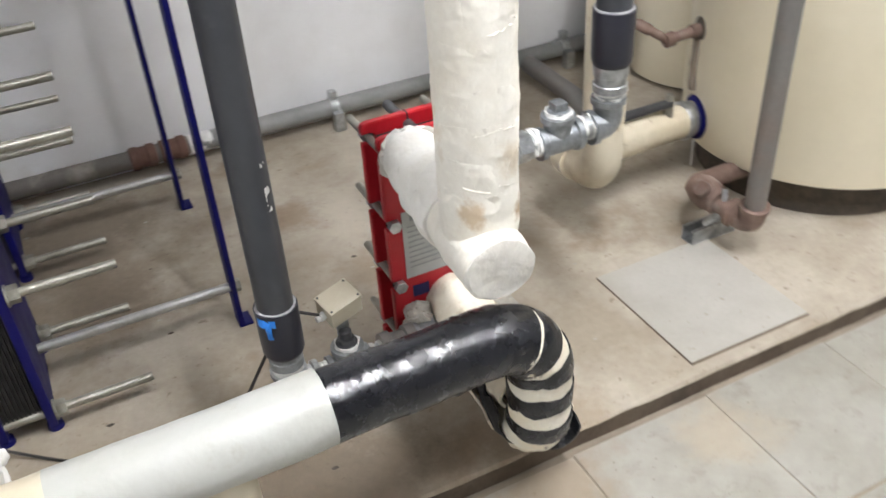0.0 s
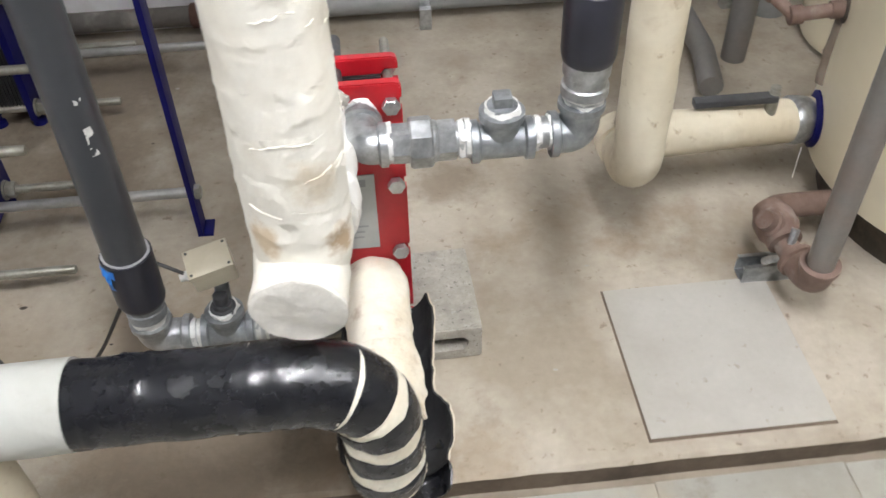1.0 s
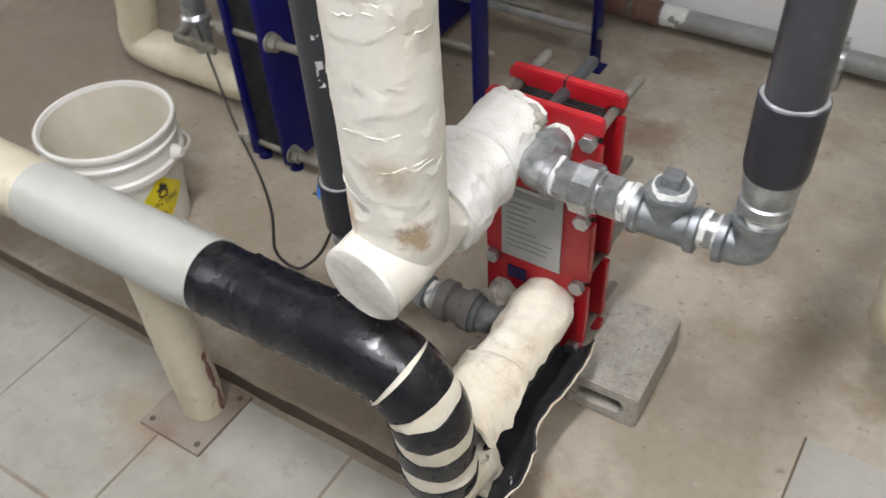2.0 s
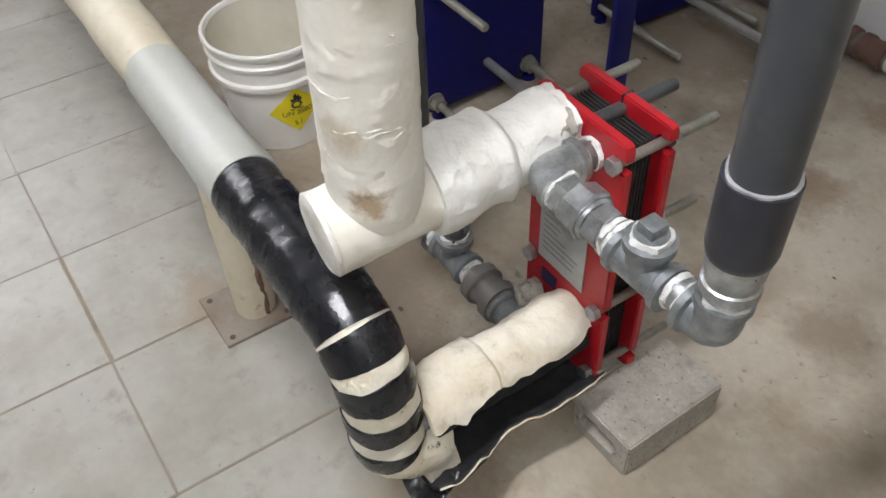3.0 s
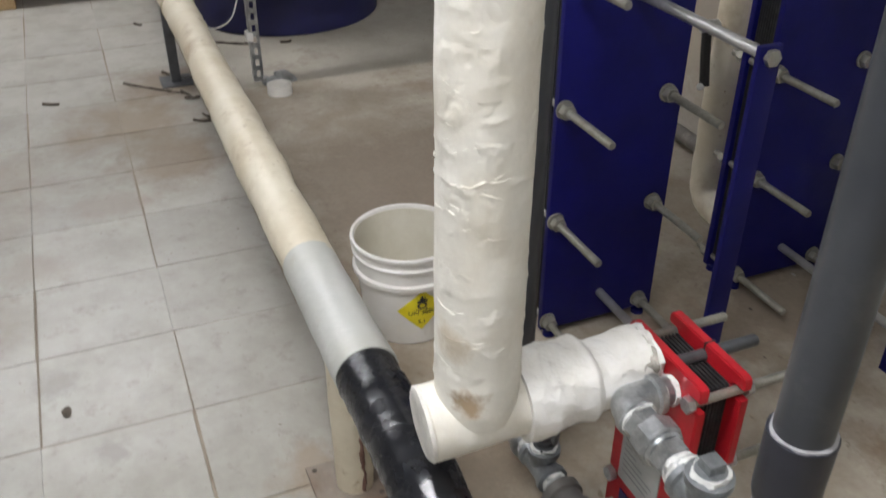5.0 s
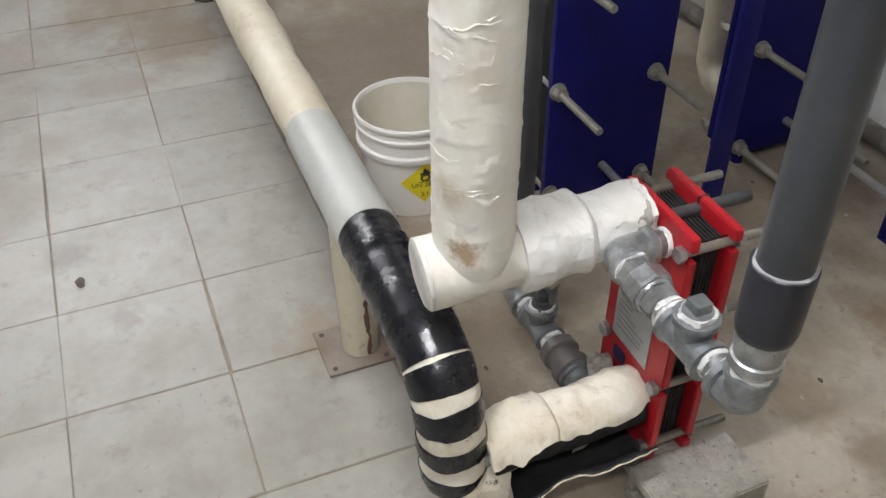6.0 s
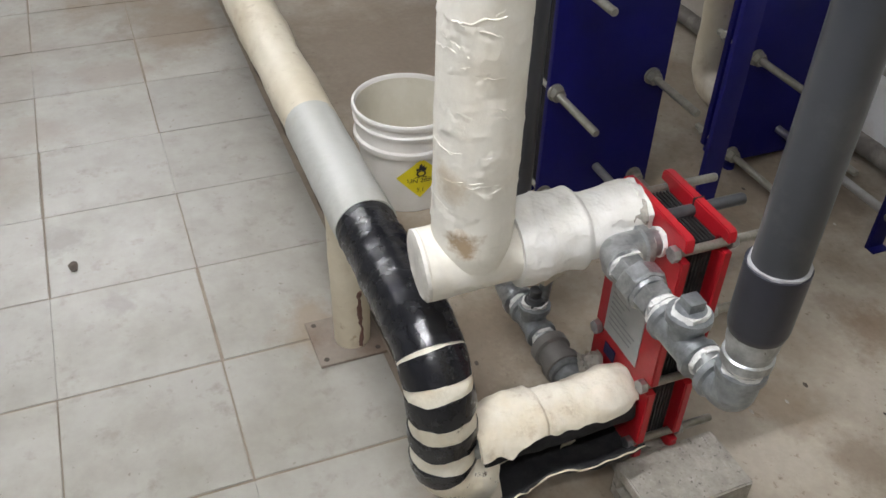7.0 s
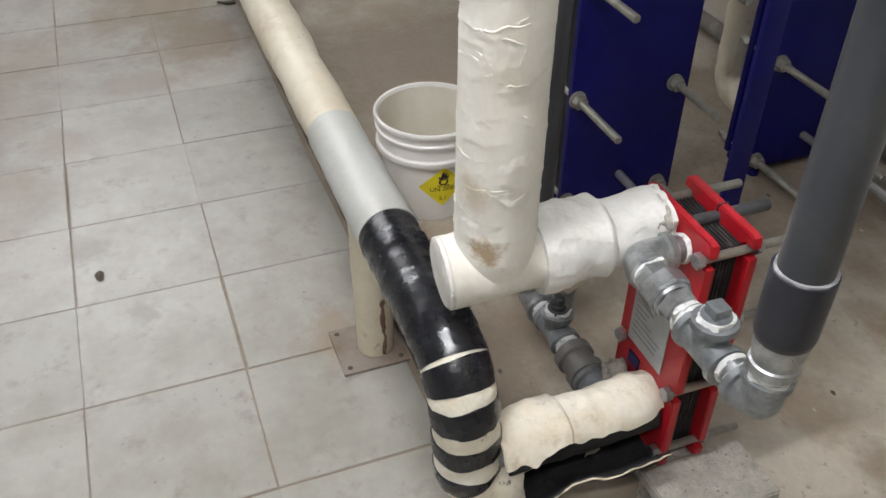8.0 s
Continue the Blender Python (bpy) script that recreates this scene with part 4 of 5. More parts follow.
# insulated pipes behind the blue exchangers
for pts, mat in (([(0.052, 1.735, 0.125), (-0.50, 1.75, 0.12), (-0.45, 1.75, 0.26), (-0.43, 1.75, CEIL)], M_CREAM2),
                 ([(0.052, 1.735, 0.93), (-0.22, 1.75, 0.93), (-0.24, 1.75, 0.60), (-0.24, 1.75, 0.36)], M_GRIME),
                 ([(0.052, 2.31, 0.125), (-0.18, 2.32, 0.125), (-0.20, 2.33, 0.30), (-0.20, 2.33, CEIL)], M_CREAM2),
                 ([(0.052, 2.31, 0.93), (-0.40, 2.40, 0.93), (-0.42, 2.42, CEIL)], M_GRIME)):
    single("insulated_pipe", sweep(rounded(pts, 0.07, 8), 0.052, 24, 0.02, 0.004, 11), mat, "grimy cream insulated pipe behind a blue exchanger", "pipe", "pipes behind the exchangers")
bv = thing("ball_valve", (-0.24, 1.75, 0.18), "dull metal valve under an insulated pipe, rust-streaked", "valve")
part("body", turned((-0.24, 1.75, 0.17), (0, 0, 1), [(0, 0.022), (0.02, 0.030), (0.05, 0.030), (0.06, 0.038), (0.10, 0.038), (0.11, 0.030), (0.15, 0.030), (0.17, 0.022), (0.20, 0.022)], 20), M_GALV, bv)
part("stub", sweep([(-0.24, 1.75, 0.34), (-0.24, 1.75, 0.39)], 0.028, 16, 0.01, 0.006, 40), M_RUST, bv, "rusty stub")
part("spindle", turned((-0.24, 1.72, 0.25), (0.2, -1, 0), [(0, 0.014), (0.05, 0.014), (0.052, 0.010)], 12), M_ZINC, bv)
part("lever", box(-0.235, 1.660, 0.242, -0.10, 1.672, 0.262, 0.003), M_ZINC, bv)
vh = thing("valve_lever", (-0.20, 2.25, 0.5), "black plastic valve lever on an insulated pipe", "valve")
part("lever", sweep([(-0.217, 2.25, 0.66), (-0.205, 2.25, 0.58), (-0.188, 2.25, 0.50)], 0.014, 10, 0.02), M_CABLE, vh)
part("ring", turned((-0.187, 2.235, 0.500), (1, -0.8, 0.5), [(0, 0.010), (0.010, 0.010), (0.011, 0.006)], 14), M_SEAL, vh, "pale end ring")
part("pivot", turned((-0.20, 2.33, 0.665), (-0.2, -1.0, 0.0), [(0, 0.018), (0.10, 0.018)], 12), M_GALV, vh)

# ---- bucket ----
BX, BY = -0.040, 1.289
bucket = thing("bucket", (BX, BY, PLINTH), "white plastic pail with ribbed rim and a yellow hazard label", "bucket")


def lathe(profile, seg=48):
    bm = bmesh.new()
    rings = [[bm.verts.new((BX + r * math.cos(2 * math.pi * k / seg), BY + r * math.sin(2 * math.pi * k / seg), PLINTH + z)) for k in range(seg)] for r, z in profile]
    for p, q in zip(rings, rings[1:]):
        for k in range(seg):
            bm.faces.new((p[k], p[(k + 1) % seg], q[(k + 1) % seg], q[k]))
    bm.faces.new(rings[0][::-1])
    bm.faces.new(rings[-1])
    return bm


def pail_r(z):
    return 0.110 + 0.020 * z / 0.2


part("body", lathe([(0.106, 0.0), (0.110, 0.004), (pail_r(0.172), 0.172), (0.1355, 0.174), (0.1385, 0.181), (0.1380, 0.190), (0.1315, 0.194), (0.1325, 0.225), (0.1370, 0.227), (0.1390, 0.236),
                    (0.1345, 0.240), (0.1348, 0.254), (0.1385, 0.255), (0.1415, 0.260), (0.1415, 0.268), (0.1390, 0.2715), (0.1340, 0.271), (0.1315, 0.265), (0.128, 0.20), (0.107, 0.010)]), M_BUCKET, bucket)


part("residue", lathe([(0.02, 0.0106), (0.105, 0.0108), (0.1305, 0.262), (0.1295, 0.262), (0.104, 0.0125), (0.02, 0.0120)]), M_RESIDUE, bucket, "cream film inside the pail")


def on_pail(u, v, z, lift, az):
    a = radians(az) + u / pail_r(z)
    r = pail_r(z + v) + lift
    return Vector((BX + r * math.cos(a), BY + r * math.sin(a), PLINTH + z + v))


LAB_Z, LAB_AZ, HALF = 0.113, -3.5, 0.062


def diamond(half, lift, n=10):
    bm = bmesh.new()
    g = [[bm.verts.new(on_pail((i - j) / n * half, (i + j - n) / n * half, LAB_Z, lift, LAB_AZ)) for j in range(n + 1)] for i in range(n + 1)]
    for i in range(n):
        for j in range(n):
            bm.faces.new((g[i][j], g[i + 1][j], g[i + 1][j + 1], g[i][j + 1]))
    return thicken(bm, 0.0006)


hazard = part("hazard_label", diamond(HALF, 0.0012), M_YELLOW, bucket, "yellow diamond oxidiser label")


def wrapped_text(text, size, v, lift):
    cu = bpy.data.curves.new("text", "FONT")
    cu.body, cu.size, cu.align_x, cu.align_y, cu.extrude = text, size, "CENTER", "CENTER", 0.0
    ob = new("text", cu)
    me = bpy.data.meshes.new_from_object(ob.evaluated_get(bpy.context.evaluated_depsgraph_get()))
    bpy.data.objects.remove(ob)
    bm = bmesh.new()
    bm.from_mesh(me)
    bmesh.ops.subdivide_edges(bm, edges=bm.edges[:], cuts=1)
    for w in bm.verts:
        w.co = on_pail(w.co.x, v + w.co.y, LAB_Z, lift, LAB_AZ)
    return bm


part("lettering", wrapped_text("UN 2880", 0.0185, -0.007, 0.0022), M_INK, hazard, smooth=0)
part("lettering", wrapped_text("5.1", 0.0175, -0.036, 0.0022), M_INK, hazard, smooth=0)


def flat_shape(points):
    bm = bmesh.new()
    bm.faces.new([bm.verts.new(on_pail(u, v, LAB_Z, 0.0022, LAB_AZ)) for u, v in points])
    return bm


ring = [(0.0125 * math.cos(k * math.pi / 10), 0.016 + 0.0105 * math.sin(k * math.pi / 10)) for k in range(20)]
bm = bmesh.new()
o = [bm.verts.new(on_pail(u, v, LAB_Z, 0.0022, LAB_AZ)) for u, v in ring]
i_ = [bm.verts.new(on_pail(u * 0.62, 0.016 + (v - 0.016) * 0.62, LAB_Z, 0.0022, LAB_AZ)) for u, v in ring]
for k in range(20):
    bm.faces.new((o[k], o[(k + 1) % 20], i_[(k + 1) % 20], i_[k]))
part("circle_sign", bm, M_INK, hazard, smooth=0)
part("flame_sign", flat_shape([(-0.012, 0.024), (-0.013, 0.034), (-0.007, 0.031), (-0.005, 0.042), (0.0, 0.047), (0.003, 0.037), (0.007, 0.043), (0.008, 0.032), (0.013, 0.035), (0.012, 0.024), (0.0, 0.027)]), M_INK, hazard, smooth=0)
part("ground_bar", flat_shape([(-0.016, 0.002), (0.016, 0.002), (0.016, 0.0045), (-0.016, 0.0045)]), M_INK, hazard, smooth=0)
for az in (22, 202):
    a = radians(az)
    c = Vector((BX + 0.132 * math.cos(a), BY + 0.132 * math.sin(a), PLINTH + 0.199))
    part("handle_lug", turned(c, (math.cos(a), math.sin(a), 0), [(0, 0.017), (0.010, 0.016), (0.016, 0.011), (0.020, 0.010)], 18), M_BUCKET, bucket)
hoop = [(BX + 0.150 * math.cos(radians(a)), BY + 0.150 * math.sin(radians(a)), PLINTH + 0.199 - 0.05 * math.sin(math.pi * (a - 22) / 180)) for a in range(22, 203, 10)]
part("bail", sweep(hoop, 0.0035, 8, 0.02), M_BUCKET, bucket, "white plastic covered bail handle")

# ---- tank side ----
TX, TY, TR = 2.245, 1.620, 0.375


def storage_tank(x, y, r, z0, z1, label):
    t = thing("storage_tank", (x, y, PLINTH), label, "tank", "storage tanks")
    part("shell", turned((x, y, z0), (0, 0, 1), [(0, r - 0.02), (0.004, r - 0.004), (0.012, r), (z1 - z0 - 0.03, r), (z1 - z0, r - 0.05)], 96), M_TANK, t, "cream painted sheet cladding")
    # Dark ring: the base, and the shade in the gap below the shell.
    part("base_ring", turned((x, y, PLINTH), (0, 0, 1), [(0, r * 0.86), (z0 - PLINTH + 0.002, r * 0.86)], 48), M_DIRT_GAP, t, "dark recessed base that fills the shaded gap")
    return t


tank = storage_tank(TX, TY, TR, 0.150, 2.1, "large cream sheet-clad hot water tank on a dark base")
storage_tank(2.37, 2.27, 0.235, 0.060, 1.9, "slim cream tank standing close behind the other")
fl = part("port_flange", turned((1.876, 1.722, 0.222), (0.956, -0.292, 0), [(0, 0.052), (0.004, 0.060), (0.020, 0.060), (0.03, 0.055)], 28), M_BLUE, tank, "blue port collar")
part("seam_stain", sweep([(1.890, 1.748, 0.29), (1.894, 1.756, 0.36), (1.892, 1.750, 0.43)], 0.012, 10, 0.01, 0.004, 40), M_RUSTPLATE, tank, "brown leak stain")
part("upper_port", turned((1.893, 1.745, 0.462), (-0.94, 0.33, 0), [(-0.02, 0.030), (0.004, 0.030), (0.005, 0.024)], 20), M_DIRT_GAP, tank, "blackened opening")

drain = thing("insulated_branch", (1.44, 1.55, PLINTH), "cream insulated pipe elbowed into the tank", "pipe")
part("jacket", sweep(rounded([(1.392, 1.505, CEIL), (1.447, 1.536, 0.268), (1.452, 1.660, 0.258), (1.875, 1.722, 0.222)], 0.06, 12), 0.0465, 28, 0.015, 0.0022, 12), M_CREAM2, drain, "cream painted insulation")
part("corner_lump", sweep([(1.449, 1.635, 0.260), (1.453, 1.685, 0.258)], 0.050, 24, 0.008, 0.004, 18), M_CREAM2, drain)
part("end_fitting", turned((1.82, 1.714, 0.227), (1, 0.15, -0.08), [(0, 0.047), (0.01, 0.052), (0.03, 0.05), (0.055, 0.044)], 24), M_GALV, drain, "plastered metal collar")
part("valve_lever", box(1.600, 1.676, 0.300, 1.770, 1.700, 0.316, 0.004), M_DARKBAR, drain, "dark valve lever")
part("valve_spindle", turned((1.765, 1.690, 0.265), (0, 0, 1), [(0, 0.012), (0.05, 0.012), (0.053, 0.010), (0.066, 0.010)], 12), M_ZINC, drain)
part("drip_string", sweep([(1.852, 1.680, 0.18), (1.853, 1.680, 0.10)], 0.0012, 6, 0.02), M_SEAL, drain)

gauge = thing("sample_pipe", (1.85, 1.75, 0.45), "short rusty sampling pipe with a black tap", "pipe")
part("stub", turned((1.892, 1.745, 0.462), (-1, 0.05, -0.1), [(0, 0.014), (0.012, 0.018), (0.03, 0.018), (0.031, 0.014), (0.085, 0.014), (0.086, 0.019), (0.11, 0.019)], 16), M_BROWN, gauge)
part("arm", turned((1.792, 1.750, 0.451), (-0.55, 0.75, 0.38), [(0, 0.012), (0.05, 0.012), (0.052, 0.015), (0.09, 0.015), (0.091, 0.011), (0.12, 0.011)], 14), M_BROWN, gauge)
part("tap", turned((1.737, 1.825, 0.489), (-0.6, 0.6, 0.45), [(0, 0.016), (0.05, 0.016), (0.053, 0.012)], 14), M_CABLE, gauge, "black tap handle")

vent = thing("steel_drain_pipe", (1.70, 1.30, PLINTH), "upright grey steel pipe elbowed into rusty fittings", "pipe")
part("riser", sweep([(1.699, 1.278, CEIL), (1.735, 1.325, 0.19)], 0.0245, 22, 0.1), M_STEEL, vent, "grey steel pipe with rust bloom")
part("elbow", cast_elbow([(1.735, 1.325, 0.205), (1.737, 1.330, 0.155), (1.726, 1.39, 0.155)], 0.031, 0.04), M_BROWN, vent, "rusty cast elbow")
part("nipple", turned((1.727, 1.385, 0.155), (-0.12, 1, 0.05), [(0, 0.023), (0.05, 0.023)], 16), M_BROWN, vent)
part("valve_body", turned((1.722, 1.425, 0.160), (-0.1, 1, 0.2), [(0, 0.026), (0.002, 0.033), (0.02, 0.034), (0.03, 0.040), (0.06, 0.040), (0.075, 0.033), (0.09, 0.028)], 22), M_BROWN, vent, "rusty valve body")
part("valve_bonnet", turned((1.715, 1.46, 0.175), (-0.6, -0.2, 0.5), [(0, 0.026), (0.03, 0.026), (0.032, 0.02), (0.05, 0.018)], 16), M_BROWN, vent)
part("tail_pipe", sweep(rounded([(1.715, 1.50, 0.172), (1.75, 1.54, 0.150), (1.98, 1.56, 0.13)], 0.06), 0.025, 18, 0.03), M_BROWN, vent)
part("clamp", sweep([(1.70, 1.44, 0.10), (1.715, 1.40, 0.155), (1.73, 1.42, 0.20)], 0.008, 8, 0.01), M_GALV, vent, "galvanised clip")


def channel(x0, x1, y, z):
    """A length of slotted strut channel, open side up."""
    bm = bmesh.new()
    prof = [(-0.0205, 0.0), (0.0205, 0.0), (0.0205, 0.041), (0.012, 0.041), (0.012, 0.036), (0.018, 0.036), (0.018, 0.0025), (-0.018, 0.0025), (-0.018, 0.036), (-0.012, 0.036), (-0.012, 0.041), (-0.0205, 0.041)]
    a = [bm.verts.new((x0, y + p, z + q)) for p, q in prof]
    b = [bm.verts.new((x1, y + p, z + q)) for p, q in prof]
    for k in range(12):
        bm.faces.new((a[k], a[(k + 1) % 12], b[(k + 1) % 12], b[k]))
    bm.faces.new(a[::-1])
    bm.faces.new(b)
    return bm


single("strut_channel", channel(1.664, 1.80, 1.457, PLINTH), M_GALV, "short galvanised strut channel under the drain valve", "bracket", smooth=20)

# ---- pipe along the wall ----
wp = thing("wall_pipe", (1.0, 2.52, PLINTH), "long grey plastic pipe clipped along the wall's foot", "pipe")
part("pipe", sweep([(0.70, 2.545, 0.110), (2.9, 2.54, 0.104)], 0.028, 22, 0.2), M_WALLPIPE, wp)
part("old_pipe", sweep([(-4.6, 2.545, 0.112), (0.70, 2.545, 0.110)], 0.0275, 22, 0.02, 0.0015, 40), M_OLDPIPE, wp, "dirty old steel stretch")
for x in (0.50, 0.59):
    part("coupling", turned((x, 2.545, 0.110), (1, 0, 0), [(0, 0.028), (0.003, 0.034), (0.024, 0.035), (0.028, 0.031), (0.050, 0.031), (0.054, 0.035), (0.075, 0.034), (0.078, 0.028)], 24), M_RUST, wp, "rusty coupling")
part("joint_compound", sweep([(0.675, 2.545, 0.110), (0.745, 2.545, 0.110)], 0.0282, 26, 0.005, 0.002, 34), M_SEAL, wp, "patch of white paint")
for x in (1.14, 2.0):
    c = part("clip", sweep([(x - 0.013, 2.545, 0.109), (x + 0.013, 2.545, 0.109)], 0.032, 24, 0.01), M_GALV, wp, "galvanised pipe clip")
    part("clip_leg", box(x - 0.016, 2.49, PLINTH, x + 0.016, 2.52, 0.108, 0.002), M_GALV, c)
    part("clip_ear", box(x - 0.011, 2.530, 0.138, x + 0.011, 2.555, 0.166, 0.002), M_GALV, c)
single("drain_pipe", sweep([(1.835, 2.50, 0.10), (1.826, 2.20, 0.10), (1.80, 2.05, 0.09)], 0.03, 18, 0.05), M_STEEL, "brownish steel pipe running back to the wall", "pipe")
single("drain_pipe", sweep([(1.93, 2.24, CEIL), (1.93, 2.24, PLINTH)], 0.032, 18, 0.2), M_STEEL, "brownish upright steel pipe behind the tank", "pipe")
single("drain_pipe", sweep([(2.11, 2.47, CEIL), (2.11, 2.47, PLINTH)], 0.05, 18, 0.2), M_WALLPIPE, "pale grey upright pipe by the wall", "pipe")

# ---- far end ----
drum = thing("buffer_tank", (-2.95, 1.67, 0), "big dark blue upright tank at the far end", "tank")
part("shell", turned((-2.95, 1.67, 0.0), (0, 0, 1), [(0, 0.478), (0.01, 0.488), (1.6, 0.488), (1.7, 0.40)], 72), M_DRUM, drum, "dark blue shell")
far = thing("insulated_header", (-2.1, 1.0, 0.44), "grimy cream insulated branch rising beside the blue tank", "pipe")
part("branch", sweep(rounded([(-2.08, 0.99, 0.435), (-2.14, 1.45, 0.40), (-2.18, 1.80, 0.41), (-2.20, 1.82, 0.95)], 0.12, 10), 0.062, 26, 0.03, 0.004, 9), M_CREAM, far, "grimy insulation jacket")
part("riser", sweep([(-2.16, 1.0, 0.42), (-2.17, 1.01, CEIL)], 0.058, 26, 0.05, 0.004, 9), M_CREAM, far, "grimy insulation jacket")
part("tee_lump", sweep([(-1.98, 0.992, 0.438), (-2.26, 0.995, 0.44)], 0.069, 26, 0.02, 0.004, 9), M_CREAM2, far, "thick jacket of the tee")
part("joint_band", sweep([(-1.69, 0.992, 0.437), (-1.705, 0.992, 0.437)], 0.0635, 26, 0.005, 0.002, 30), M_CREAM, far)
part("flange_bits", turned((-2.20, 1.82, 0.55), (0, 0, 1), [(0, 0.075), (0.03, 0.078), (0.032, 0.06)], 20), M_RUST, far, "rusty clamp")
for k, (a, b) in enumerate((((-1.71, 0.965, 0.495), (-1.66, 1.00, 0.499)), ((-1.755, 1.005, 0.500), (-1.725, 1.01, 0.500)))):
    part("scar", sweep([a, Vector(a).lerp(Vector(b), 0.5) + Vector((0, 0, 0.002)), b], 0.008, 8, 0.006, 0.006, 40), M_DIRT_GAP, far, "dark scar in the jacket")
leg = thing("pipe_stand", (-2.08, 0.97, 0), "dark steel stand under the insulated pipe", "pipe support")
part("post", box(-2.10, 0.955, 0.0, -2.06, 0.995, 0.385, 0.003), M_DARKBAR, leg)
part("saddle", box(-2.115, 0.93, 0.37, -2.045, 1.05, 0.385, 0.002), M_GALV, leg)
part("foot", box(-2.145, 0.91, 0.0, -2.015, 1.04, 0.008, 0.001), M_DARKBAR, leg)

chan = thing("strut_post", (-1.99, 1.31, 0), "upright slotted galvanised channel with small boxes", "post")
for k in range(-1, 2, 2):
    part("flange", box(-1.991 + 0.0, 1.31 + k * 0.019 - 0.002, 0.0, -1.955, 1.31 + k * 0.019 + 0.002, 1.5), M_GALV, chan, smooth=0)
z = 0.0
while z < 1.45:
    part("web", box(-1.953, 1.2925, z, -1.950, 1.3275, z + 0.022), M_GALV, chan, smooth=0)
    for k in (-1, 1):
        part("web_side", box(-1.953, 1.31 + k * 0.0128 - 0.0047, z + 0.022, -1.950, 1.31 + k * 0.0128 + 0.0047, z + 0.05), M_GALV, chan, smooth=0)
    z += 0.05
for z0, y0, w in ((0.40, 1.215, 0.075), (0.60, 1.335, 0.09), (0.18, 1.275, 0.03)):
    part("terminal_box", box(-1.995, y0, z0, -1.945, y0 + w, z0 + 0.10 * (w > 0.05) + 0.04, 0.006), M_BUCKET, chan, "white terminal box")
part("wire", sweep(rounded([(-1.96, 1.27, 0.40), (-1.95, 1.22, 0.27), (-1.97, 1.12, 0.24), (-2.0, 1.0, 0.5)], 0.06), 0.003, 6, 0.02), M_SEAL, chan, "thin white wire")
part("wire", sweep(rounded([(-1.96, 1.35, 0.62), (-1.95, 1.42, 0.52), (-2.05, 1.55, 0.56)], 0.05), 0.003, 6, 0.02), M_SEAL, chan, "thin white wire")

cup = thing("cup", (-1.68, 1.340, PLINTH), "white plastic offcut ring on the floor", "cup")
bm = sweep([(-1.68, 1.340, PLINTH), (-1.68, 1.340, PLINTH + 0.040)], 0.050, 26, 0.02, caps=False)
part("wall", thicken(bm, 0.006), M_BUCKET, cup)
single("rag", sweep([(-1.83, 1.31, 0.035), (-1.80, 1.37, 0.05), (-1.86, 1.42, 0.03)], 0.032, 14, 0.01, 0.03, 24), M_WALLPIPE, "crumpled grey rag on the floor", "rag")

pal = thing("pallet", (-4.0, 0.35, 0), "pale wooden pallet on the floor", "pallet")
for i in range(7):
    x = -4.55 + i * 0.162
    part("board", box(x, -0.45, 0.118, x + 0.148, 1.03, 0.138, 0.002), M_WOOD, pal, smooth=0)
for y in (-0.42, 0.25, 0.93):
    part("bearer", box(-4.55, y, 0.022, -3.43, y + 0.09, 0.118, 0.002), M_WOOD, pal, smooth=0)
    part("runner", box(-4.55, y, 0.0, -3.43, y + 0.09, 0.022, 0.002), M_WOOD, pal, smooth=0)


def sack(x, y, z, sx, sy, sz):
    bm = bmesh.new()
    bmesh.ops.create_cube(bm, size=1)
    bmesh.ops.subdivide_edges(bm, edges=bm.edges[:], cuts=14, use_grid_fill=True)
    for v in bm.verts:
        c = v.co
        puff = 1 - 0.75 * max(abs(c.x), abs(c.y)) ** 3 * 2.2
        q = Vector((c.x * sx, c.y * sy, c.z * sz * max(0.22, puff)))
        q += Vector((0.2, 0.2, 1)) * 0.018 * noise.noise(Vector((c.x * 7, c.y * 7, c.z + x)))
        v.co = q + Vector((x, y, z))
    return bm


single("sack", sack(-3.86, 0.42, 0.185, 0.66, 0.86, 0.10), M_BAG, "white woven sack lying on the pallet", "sack", "sacks on the pallet", smooth=60)
single("sack", sack(-3.92, 0.38, 0.285, 0.62, 0.80, 0.11), M_BAG, "white woven sack on top of another", "sack", "sacks on the pallet", smooth=60)

# ---- small litter ----
rnd = random.Random(11)


def chip(x, y, z, r):
    bm = bmesh.new()
    bmesh.ops.create_icosphere(bm, subdivisions=1, radius=r)
    for v in bm.verts:
        v.co = Vector((v.co.x * 1.4, v.co.y * 0.8, abs(v.co.z) * 0.45)) * (1 + 0.5 * noise.noise(v.co * 70 + Vector((x * 9, y * 7, 0))))
        v.co += Vector((x, y, z))
    return bm


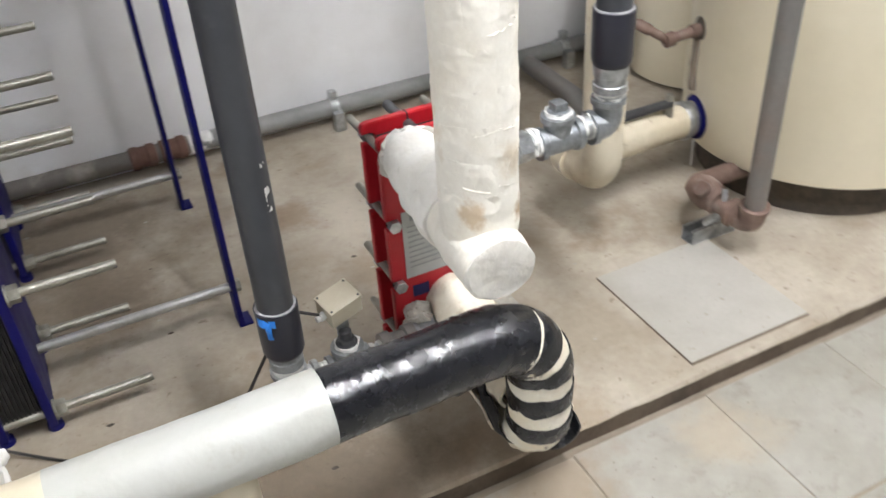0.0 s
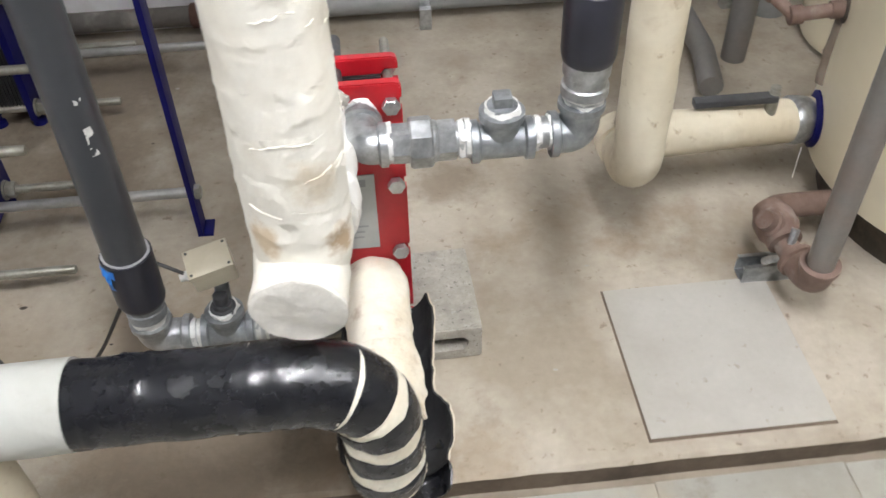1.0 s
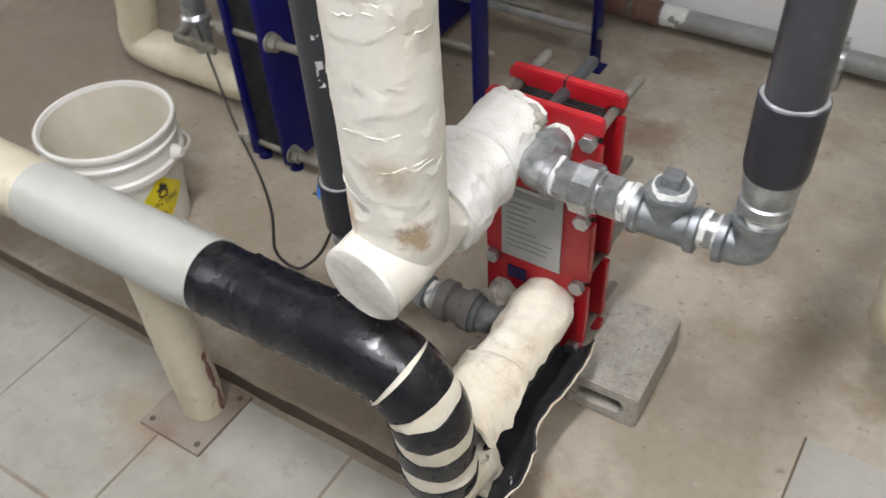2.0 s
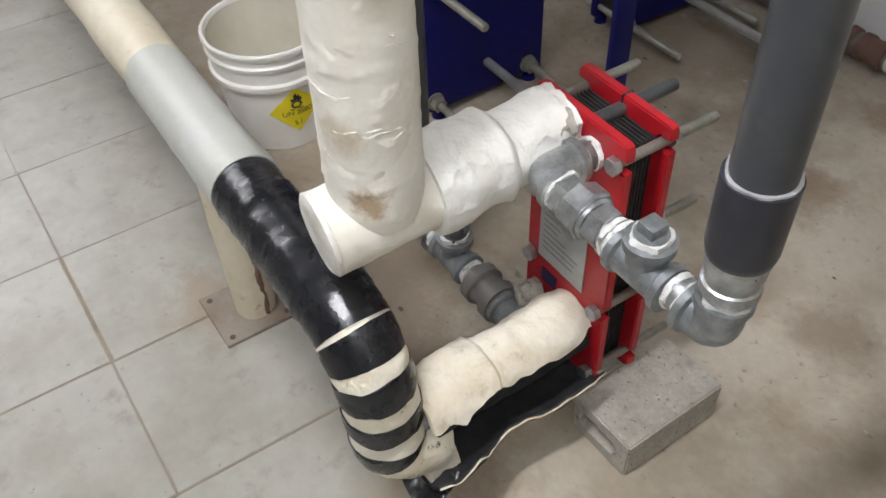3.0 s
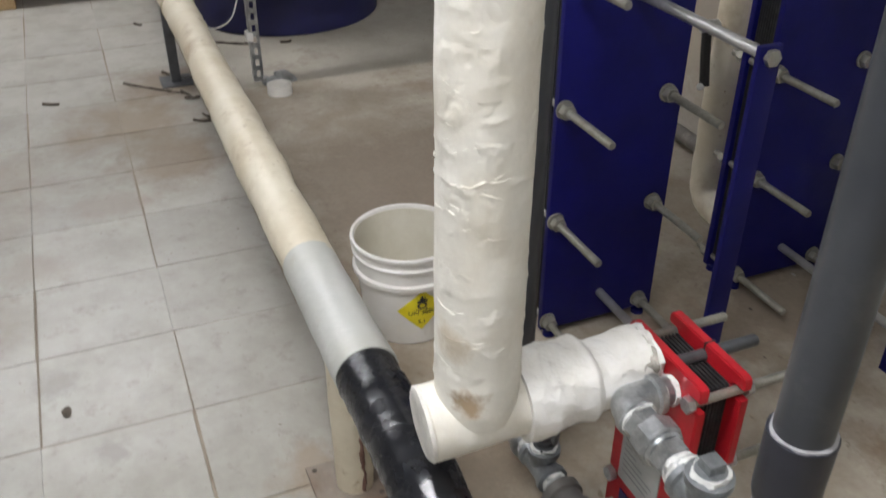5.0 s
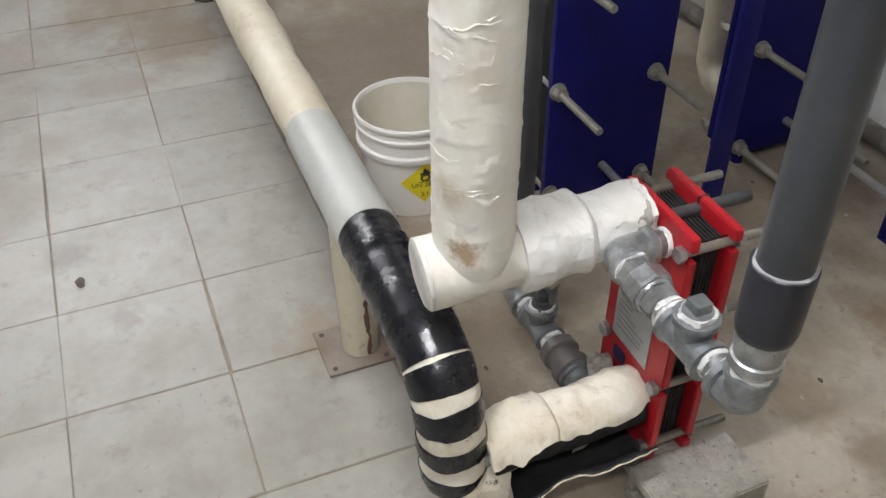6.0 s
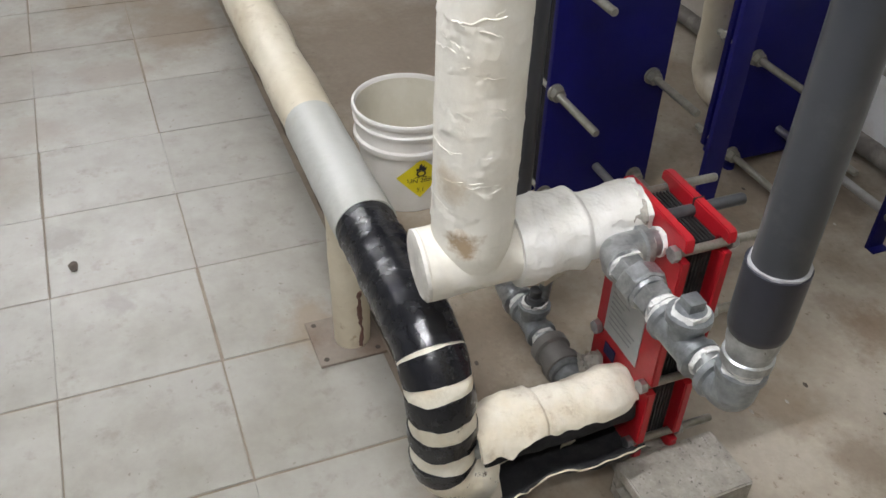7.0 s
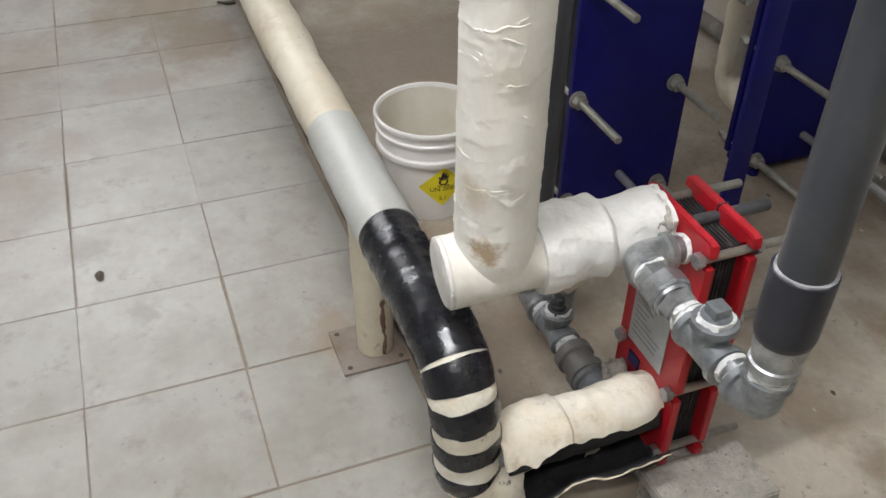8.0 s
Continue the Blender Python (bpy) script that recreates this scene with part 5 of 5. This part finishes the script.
single("stone_chip", chip(-0.051, 0.431, 0.0, 0.015), M_DIRT_GAP, "dark stone chip on the tiles", "debris", smooth=0)
for x, y, a, ln in ((-2.03, 0.87, 47, 0.30), (-1.92, 0.99, 20, 0.08), (-1.87, 1.01, 80, 0.06), (-1.62, 1.01, 65, 0.07), (-1.66, 1.03, 20, 0.05), (-2.16, 0.96, 35, 0.10), (-2.10, 1.02, 70, 0.07), (-2.01, 0.463, 65, 0.07), (-2.92, 0.905, 40, 0.05), (-2.47, 1.293, 60, 0.16), (-2.0, 1.20, 60, 0.06), (-2.40, 1.535, 90, 0.05)):
    d = Vector((math.cos(radians(a)), math.sin(radians(a)), 0)) * ln / 2
    p = Vector((x, y, 0.006))
    single("twig", sweep([p - d, p + Vector((0.01, 0.006, 0)), p + d], 0.0055 if ln < 0.2 else 0.003, 7, 0.01, 0.004, 50), M_DIRT_GAP, "dark scrap lying on the floor", "debris", "floor litter")
for i in range(26):
    x, y = rnd.uniform(0.1, 1.9), rnd.uniform(1.12, 2.4)
    single("crumb", chip(x, y, PLINTH, rnd.uniform(0.003, 0.007)), M_BLOCK if i % 2 else M_DIRT_GAP, "crumb of cement on the plinth", "debris", "cement crumbs")

# ---- floor tiles ----
tile_bed = tagged(new("floor"), "square off-white floor tiles with brown dirty joints", "floor", kind="structure")
SIZE, DEEP, GAP = 1 / 3, 0.3395, 0.0035
tile_mesh = mesh_of("tile", box(GAP / 2, GAP / 2, -0.012, SIZE - GAP / 2, DEEP - GAP / 2, 0.0, 0.0012, seg=1), M_TILE, 30)
rest = bmesh.new()
for i in range(-16, 9):
    for j in range(-10, 6):
        x, y = 0.384 + i * SIZE, 0.710 + j * DEEP
        on_plinth = x + SIZE > PLINTH_W + 0.02 and y + DEEP > EDGE_Y + 0.02
        if on_plinth or (x < PLINTH_W and y > 1.0) or y < -2.61 or x < -4.96 or y + DEEP > 2.6 or x + SIZE > 3.4:
            continue
        if y < -1.6 or x + SIZE > 3.3:
            q = [rest.verts.new(p) for p in ((x + GAP / 2, y + GAP / 2, 0), (min(x + SIZE, WALL_E) - GAP / 2, y + GAP / 2, 0), (min(x + SIZE, WALL_E) - GAP / 2, y + DEEP - GAP / 2, 0), (x + GAP / 2, y + DEEP - GAP / 2, 0))]
            rest.faces.new(q)
            continue
        t = new("tile", tile_mesh)
        t.parent = tile_bed
        t.matrix_basis = pose(x + 0.0016 * math.sin(7 * i + 13 * j), y + 0.0018 * math.sin(11 * i + 3 * j), 0.0006 * math.sin(17 * i + 5 * j), 0, 0, 0.25 * math.sin(5 * i + 19 * j))
back = part("tile_field", thicken(rest, 0.008), M_TILE, tile_bed, "the same tiles behind the walk", smooth=0)
